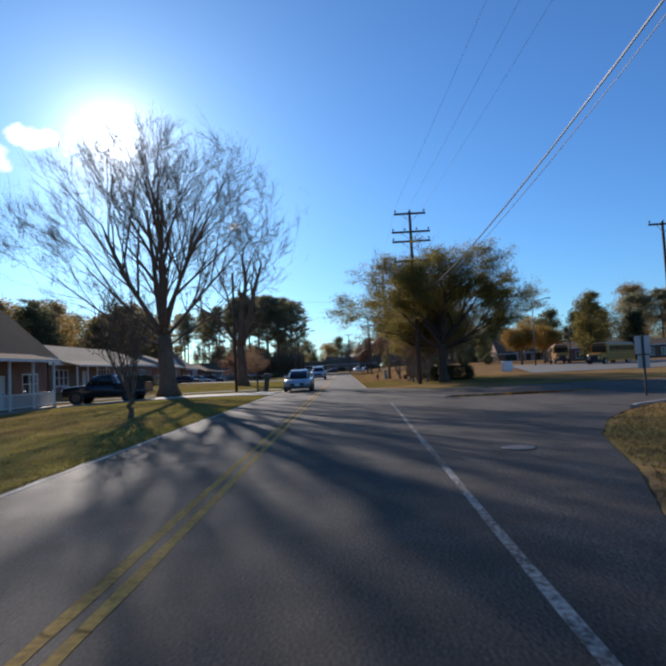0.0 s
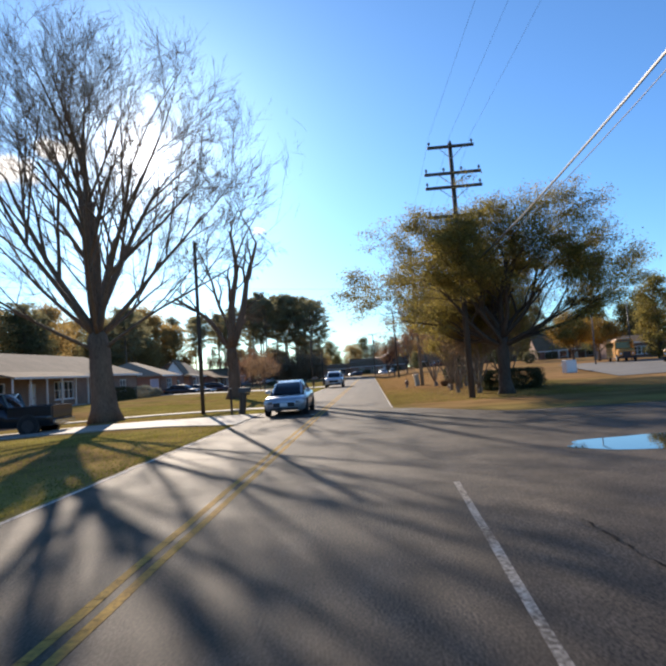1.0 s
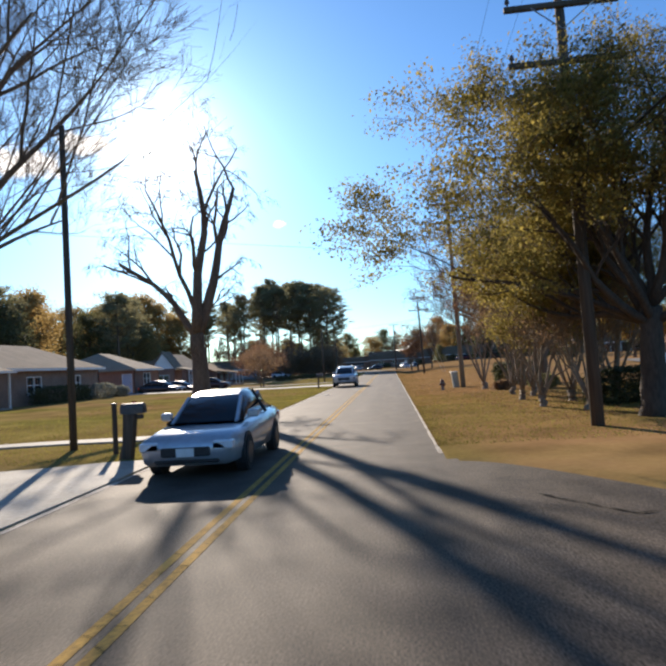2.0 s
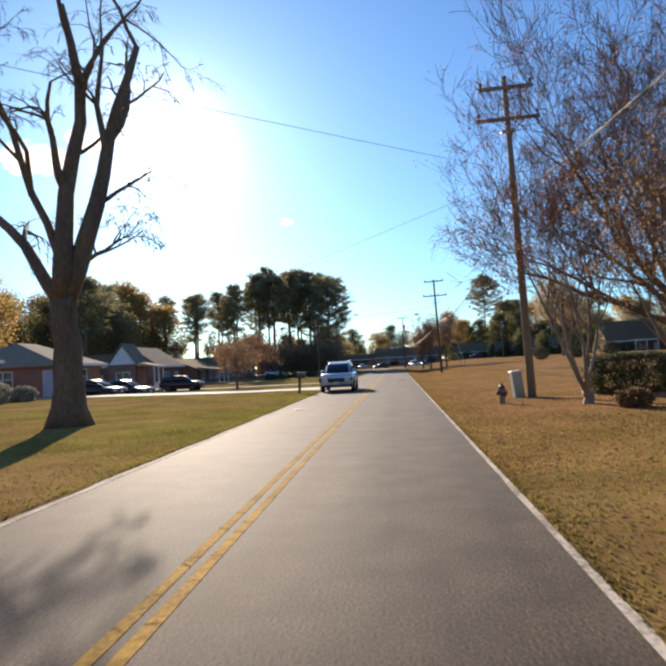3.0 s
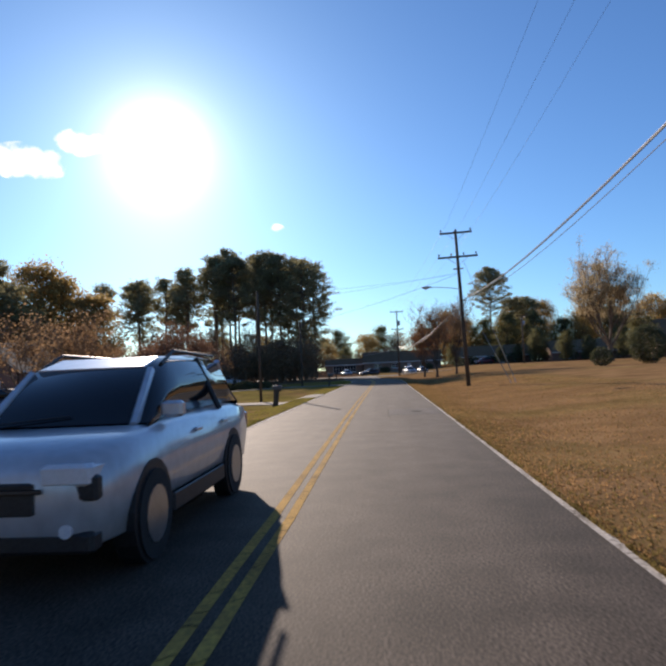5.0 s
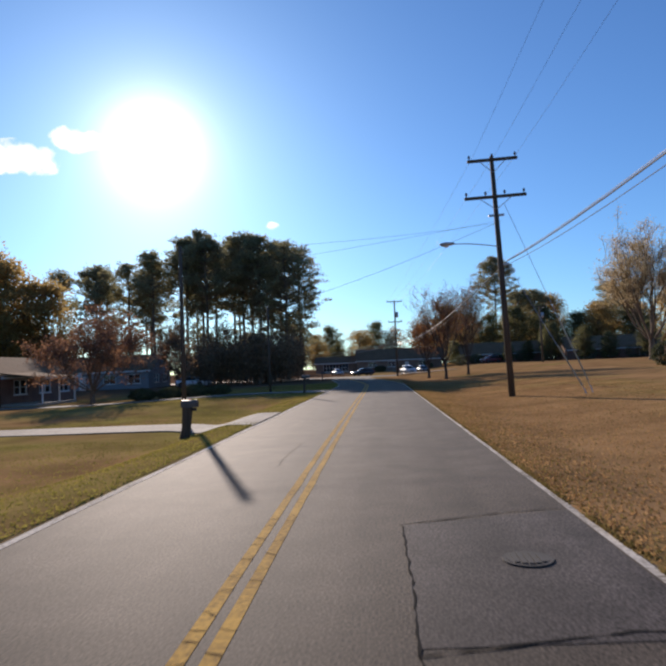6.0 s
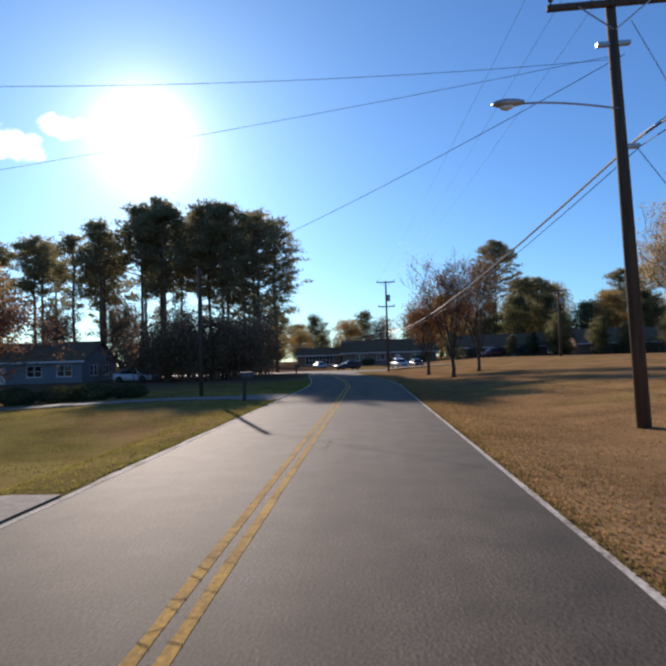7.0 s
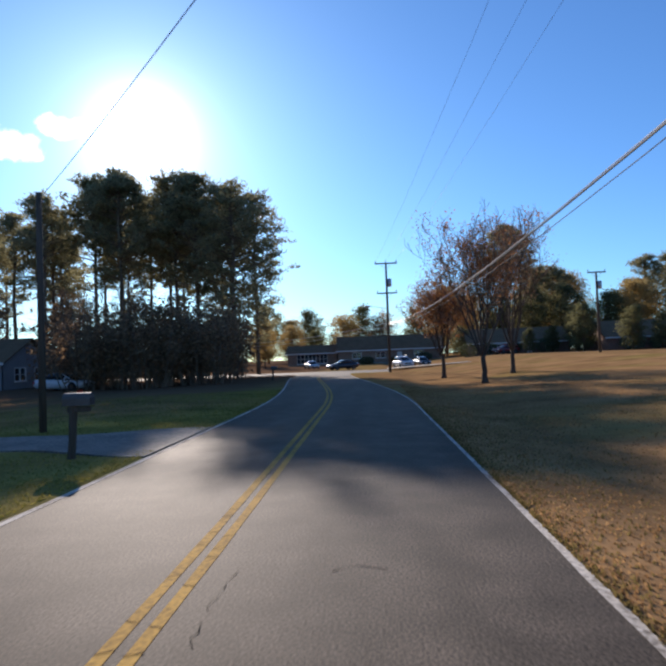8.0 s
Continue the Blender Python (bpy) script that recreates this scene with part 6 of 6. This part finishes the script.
# ---- houses on the left ----
house("brick house with a brown roof and white porch", -27.8, 20, -18.1, 44.5, -0.25, 3.3, 8.0, "y", BRICK, ROOF_BROWN, {"e": [("window", 3, .9, 5.4, 2.2), ("window", 9, .9, 11.4, 2.2), ("door", 18, 0, 19, 2.1), ("window", 21, .9, 23, 2.2)]}, chimney=(1.5, -1, 8.7))
porch("white porch with a balustrade on a brick house", -18.08, 33.5, -16.2, 41.5, -0.3, 3.0, 4, roofing=ROOF_BROWN)
house("low brick ranch house with a pale shingled roof", -33.5, 56, -24.4, 88, 0.22, 2.85, 4.95, "y", BRICK_TAN, ROOF, {"e": [("window", 3, .7, 5.8, 2.25), ("door", 9, 0, 10, 2.1), ("window", 13, .7, 16.4, 2.25), ("window", 20.5, .9, 22.5, 2.2), ("window", 27, .9, 28.6, 2.2)]}, hip=4.0)
porch("white-posted porch along a brick ranch house", -24.38, 60, -22.7, 72, 0.2, 2.6, 6, rails=False)
house("brick house with a hipped roof and pale blue door", -34, 95.9, -24.4, 103, 0.2, 2.65, 4.55, "y", BRICK, ROOF, {"s": [("window", 4.2, .9, 5.8, 2.2), ("door_blue", 8.3, 0.1, 9.4, 2.15)], "e": [("window", 2.5, .9, 4.5, 2.2)]}, hip=2.6)
house("brick house with a dark roof", -42, 121.7, -32.34, 126, -0.25, 3.15, 4.6, "x", BRICK, ROOF_DARK, {"s": [("window", 3.5, .9, 5.2, 2.2), ("door", 7.6, 0, 8.6, 2.1)]})
house("white gabled front wing of a brick house", -32.3, 121, -28.9, 124.4, -0.25, 3.2, 5.75, "y", BRICK, ROOF, {"s": [("window", .9, .8, 2.6, 2.3)]}, eave=0.22, gable_mat=SIDING)
porch("small white porch with balustrade beside the gable", -28.88, 121.2, -26.7, 124.2, -0.42, 3.05, 3)
house("brick house with a pale shingled gable roof", -39.8, 135.5, -31.9, 145.3, -0.3, 3.1, 6.0, "y", BRICK, ROOF, {"s": [("window", 5.2, .9, 6.3, 2.2)], "e": [("window", 2, .9, 4, 2.2), ("window", 6.5, .9, 8, 2.2)]})
house("brick house with a low dark roof and white carport posts", -39, 147.2, -30, 160, -0.4, 2.5, 4.4, "y", BRICK, ROOF_DARK, {"e": [("window", 2, .9, 4, 2.2), ("window", 6, .9, 8, 2.2), ("window", 9.5, .9, 11.5, 2.2)]})
porch("low carport roof on white posts beside a house", -30, 147.4, -26.4, 153, -0.4, 2.3, 3, rails=False, roofing=ROOF_DARK)
house("blue-grey sided house in the shade of pines", -48, 183, -31, 192, -0.2, 2.7, 5.0, "x", SIDING_BLUE, ROOF_DARK, {"e": [("window", 2, .9, 4, 2.2), ("window", 5.5, .9, 7.2, 2.2)], "s": [("window", 2, .9, 4, 2.2), ("door", 7, 0, 8, 2.1), ("window", 10.5, .9, 12.3, 2.2), ("window", 14, .9, 15.8, 2.2)]})
# ---- houses at the end and on the right ----
house("long low house with a brown roof at the junction", -5, 262, 17, 272, 0.55, 2.7, 5.8, "x", BRICK_TAN, ROOF_DARK, {"s": [("window", 3, .9, 5, 2.2), ("window", 8, .9, 10, 2.2), ("door", 12.5, 0, 13.5, 2.1), ("window", 16, .9, 18, 2.2)]})
house("carport wing with a pale fascia beside a low house", -16, 264, -5.3, 272, 0.5, 2.5, 4.3, "x", BRICK_TAN, ROOF_DARK, {"s": [("window", 2, .2, 8.6, 2.3)]})
house("brick house with white window trim beyond the lawn", 21, 252, 40, 262, 0.85, 2.7, 5.6, "x", BRICK, ROOF_DARK, {"s": [("window", 3, .5, 4.4, 2.3), ("window", 5.4, .5, 6.8, 2.3), ("window", 7.8, .5, 9.2, 2.3), ("door", 11, 0, 12, 2.1), ("window", 14.5, .9, 16.5, 2.2)]})
house("low dark-roofed brick house beyond the lawn", 42, 238, 66, 249, 0.95, 2.6, 5.6, "x", BRICK, ROOF_DARK, {"s": [("window", 3, .9, 5, 2.2), ("window", 8, .9, 10, 2.2), ("window", 15, .9, 17, 2.2)]})
house("brick house with a steep dark roof and white portico", 50, 198, 70, 210, 0.9, 2.8, 7.6, "x", BRICK, ROOF_DARK, {"s": [("window", 2, .9, 4, 2.3), ("window", 6, .9, 8, 2.3), ("door", 10, 0, 11.2, 2.2), ("window", 14, .9, 16, 2.3)], "w": [("window", 4, .9, 6, 2.3)]})
pt = thing("portico", 60, 196.6, 0.9, 0, "white columned portico in front of a brick house", "porch")
part("roof", Build().box(-5.2, -1.4, 2.55, 5.2, 1.35, 2.9, .03), TRIM, pt)
part("floor_slab", Build().box(-5.2, -1.4, -.4, 5.2, 1.35, .12), CONCRETE, pt)
for k in range(5):
    part("column", Build().tube([(-4.9 + 2.45 * k, -1.15, .12), (-4.9 + 2.45 * k, -1.15, 2.55)], [.16, .13], 12), TRIM, pt, smooth=True)

house("long low school building behind autumn trees", 48, 136, 86, 148, 0.4, 3.2, 4.6, "x", BRICK, ROOF_DARK, {"s": [("window", 3 + 4.5 * k, .9, 6 + 4.5 * k, 2.4) for k in range(7)]}, category="school building")


# ---- vehicles ----
def school_bus(x, y, turn, label):
    ob = thing("school_bus", x, y, lift(x, y) + 0.06, turn, label, "school bus", "school buses")
    part("body", Build().loft([[(sx * w, py, z) for sx, z in ((1, .55), (1, 1.9), (.97, 2.8), (.72, 3.08), (-.72, 3.08), (-.97, 2.8), (-1, 1.9), (-1, .55))] for py, w in ((-3.4, 1.2), (-3.3, 1.24), (5.2, 1.24), (5.35, 1.18))]), PAINT_BUS, ob)
    part("bonnet", Build().loft([[(sx * w, py, z) for sx, z in ((1, .6), (1, h - .15), (.8, h), (-.8, h), (-1, h - .15), (-1, .6))] for py, w, h in ((-5.0, .95, 1.45), (-4.8, 1.05, 1.6), (-3.41, 1.15, 1.75))]), PAINT_BUS, ob)
    part("roof", Build().box(-.8, -3.2, 3.085, .8, 5.1, 3.13, .02), TRIM, ob, "white roof")
    for s in (-1, 1):
        for k in range(10):
            part("window", Build().box(min(s * 1.20, s * 1.252), -2.75 + .78 * k, 1.95, max(s * 1.20, s * 1.252), -2.13 + .78 * k, 2.62, .01), CAR_GLASS, ob)
        for zz in (.95, 1.35, 1.75):
            part("rub_rail", Build().box(min(s * 1.24, s * 1.265), -3.2, zz, max(s * 1.24, s * 1.265), 5.1, zz + .06), PLASTIC, ob, "black rail")
        for ay in (-4.1, 3.0):
            w = part("wheel", Build().disc((s * 1.08, ay, .5), .5, (1, 0, 0), .28, 20), TYRE, ob)
            part("rim", Build().disc((s * 1.23, ay, .5), .28, (1, 0, 0), .04, 14), RIM, w)
        part("headlight", Build().disc((s * .75, -5.02, 1.05), .13, (0, 1, 0), .06, 12), LAMP_LENS, ob)
    part("windscreen", Build().box(-1.05, -3.45, 1.8, 1.05, -3.402, 2.65, .02), CAR_GLASS, ob)
    part("grille", Build().box(-.5, -5.05, .75, .5, -4.96, 1.35, .02), PLASTIC, ob)
    part("bumper", Build().box(-1.15, -5.2, .45, 1.15, -5.0, .75, .03), PLASTIC, ob)
    part("destination_board", Build().box(-.9, -3.43, 2.72, .9, -3.40, 2.95, .01), PLASTIC, ob, "dark board over the windscreen")
    return ob


school_bus(40.2, 93.5, -48, "yellow school bus parked on the school lot")
school_bus(37.8, 108, -13, "yellow school bus seen end-on on the lot")
vehicle("sedan", -1.35, 45.6, 0, PAINT_SILVER, "silver sedan in the oncoming lane of the road")
vehicle("suv", -1.72, 88.2, 0, PAINT_PEARL, "silver family SUV in the oncoming lane of the road")
vehicle("pickup", -14.0, 44.2, -90, PAINT_BLACK, "black pickup truck parked across the lawn driveway", "pickup truck")
vehicle("sedan", -21.6, 96.2, 80, PAINT_BLACK, "dark sedan parked on the driveway")
vehicle("sedan", -20.6, 99.4, 80, PAINT_BLACK, "black sedan parked beside another car")
vehicle("suv", -23.2, 120.6, 90, PAINT_MAROON, "dark red SUV parked beside the white porch")

vehicle("sedan", -23.6, 179.5, 80, PAINT_WHITE, "pale car parked in the shade of the pines")
vehicle("sedan", -2.4, 222, -60, PAINT_NAVY, "dark sedan parked at the junction")
vehicle("sedan", -8.5, 238, 20, PAINT_SILVER, "silver car parked at the carport")
vehicle("suv", 6.6, 224, 15, PAINT_WHITE, "white SUV parked on the forecourt")
vehicle("sedan", 9.6, 226, 10, PAINT_BLACK, "dark car parked beside a white SUV")
vehicle("suv", 26.5, 245, -60, PAINT_RED, "dark red SUV parked on the lawn drive")


LAMP_STEEL = mat("painted_steel", (0.07, 0.07, 0.072), (0.14, 0.14, 0.145), 0.5, 3.0)


def lot_lamp(x, y, h, arm):
    ob = thing("lot_lamp", x, y, lift(x, y), 0, "tall grey parking-lot lamp post", "street lamp", "lot lamps")
    part("pole", Build().tube([(0, 0, 0), (0, 0, h)], [.10, .06], 10), LAMP_STEEL, ob, smooth=True)
    part("arm", Build().tube([(0, 0, h), (arm * .6, 0, h + .7), (arm, 0, h + .9)], .06, 6), LAMP_STEEL, ob)
    part("lamp_head", Build().box(arm - .1, -.15, h + .83, arm + .7, .15, h + .98, .04), LAMP_STEEL, ob)


lot_lamp(31.4, 100, 9.6, 2.2)
lot_lamp(44.5, 121, 9.6, 2.2)


# ---- grass and fallen leaves ----
def blades(name, seed, count, xr, yr, hmax, m, label, near):
    """Short tufts, thicker towards the road."""
    rng = random.Random(seed)
    verts, faces = [], []
    while len(faces) < count:
        u = rng.random() ** near
        x = xr[0] + (xr[1] - xr[0]) * u
        y = rng.uniform(*yr)
        if side_street(x, y) or (x > 0 and y < 46 and street_low(x) - 0.3 < y) or any(a < y < b for a, b in ((40.0, 46.0), (49.8, 51.2), (90, 95), (118, 122.2), (141.6, 145)) if x < 0):
            continue
        z = land(x, y)
        h = hmax * rng.uniform(0.4, 1.0)
        a = rng.uniform(0, 6.28)
        w = 0.012 + 0.010 * rng.random()
        k = len(verts)
        lx, ly = rng.gauss(0, 0.4) * h, rng.gauss(0, 0.4) * h
        verts += [(x - w * math.cos(a), y - w * math.sin(a), z - 0.01), (x + w * math.cos(a), y + w * math.sin(a), z - 0.01), (x + lx, y + ly, z + h)]
        faces.append((k, k + 1, k + 2))
    b = Build()
    b.v, b.f = verts, faces
    return solid(name, b, m, label, "grass", kind="stuff")


TURF_TAN = mat("dormant_grass", (0.215, 0.115, 0.050), (0.460, 0.276, 0.126), 0.9, 0.25, 10.0, per_island=0.25, ramp=(0.38, 0.60), transmit=0.52, spec=0.1)
TURF_GREEN = mat("lawn_grass", (0.145, 0.135, 0.030), (0.350, 0.290, 0.076), 0.9, 0.2, 6.0, per_island=0.2, ramp=(0.38, 0.60), transmit=0.45, spec=0.1)
TURF_OLIVE = mat("olive_grass", (0.13, 0.100, 0.034), (0.28, 0.200, 0.075), 0.9, 0.3, 8.0, per_island=0.5, transmit=0.45, spec=0.1)
blades("grass_corner_lawn", 8, 26000, (3.24, 14.0), (44, 66), 0.036, TURF_GREEN, "olive-green grass under the trees at the corner", 1.2)
blades("grass_verge", 1, 150000, (3.24, 14.0), (58, 165), 0.034, TURF_TAN, "tan dormant grass on the verge and field", 1.7)
blades("grass_lawn", 2, 150000, (-2.78, -15.0), (5, 165), 0.045, TURF_GREEN, "short green-tan lawn grass beside the road", 1.7)
# darker olive blades put the corner's shade into the grass colour
blades("grass_corner", 3, 26000, (4.2, 14.0), (2, 23), 0.07, TURF_OLIVE, "olive grass at the side street corner, darkened for its shade", 1.0)


def litter(seed, count, xr, yr, label):
    rng = random.Random(seed)
    b = Build()
    for _ in range(count):
        x, y = rng.uniform(*xr), rng.uniform(*yr)
        if side_street(x, y):
            continue
        z = land(x, y) + 0.02 + 0.02 * rng.random()
        a, s = rng.uniform(0, 6.28), rng.uniform(0.02, 0.05)
        t = rng.uniform(-0.4, 0.4)
        b.add([(x + s * math.cos(a + k * 1.571), y + s * math.sin(a + k * 1.571) * 0.7, z + s * t * (1 if k % 2 else -1)) for k in range(4)], [(0, 1, 2, 3)])
    return solid("fallen_leaves", b, BROWN_LEAF, label, "leaves", kind="stuff")


blades("grass_fringe", 4, 70000, (3.2, 15.0), (44, 150), 0.040, TURF_OLIVE, "olive and brown grass along the road edge", 3.6)
litter(8, 3500, (6.0, 13), (50, 66), "rust-coloured fallen leaves under the trees")
litter(5, 2000, (3.6, 12), (52, 82), "brown fallen leaves scattered on the verge")
# dense brown leaves, also there to deepen the shade on the corner
litter(7, 5000, (4.2, 13.5), (3, 21), "brown fallen leaves, laid thick to darken the shaded corner verge")
litter(6, 500, (3.6, 12), (82, 150), "brown fallen leaves scattered on the verge")
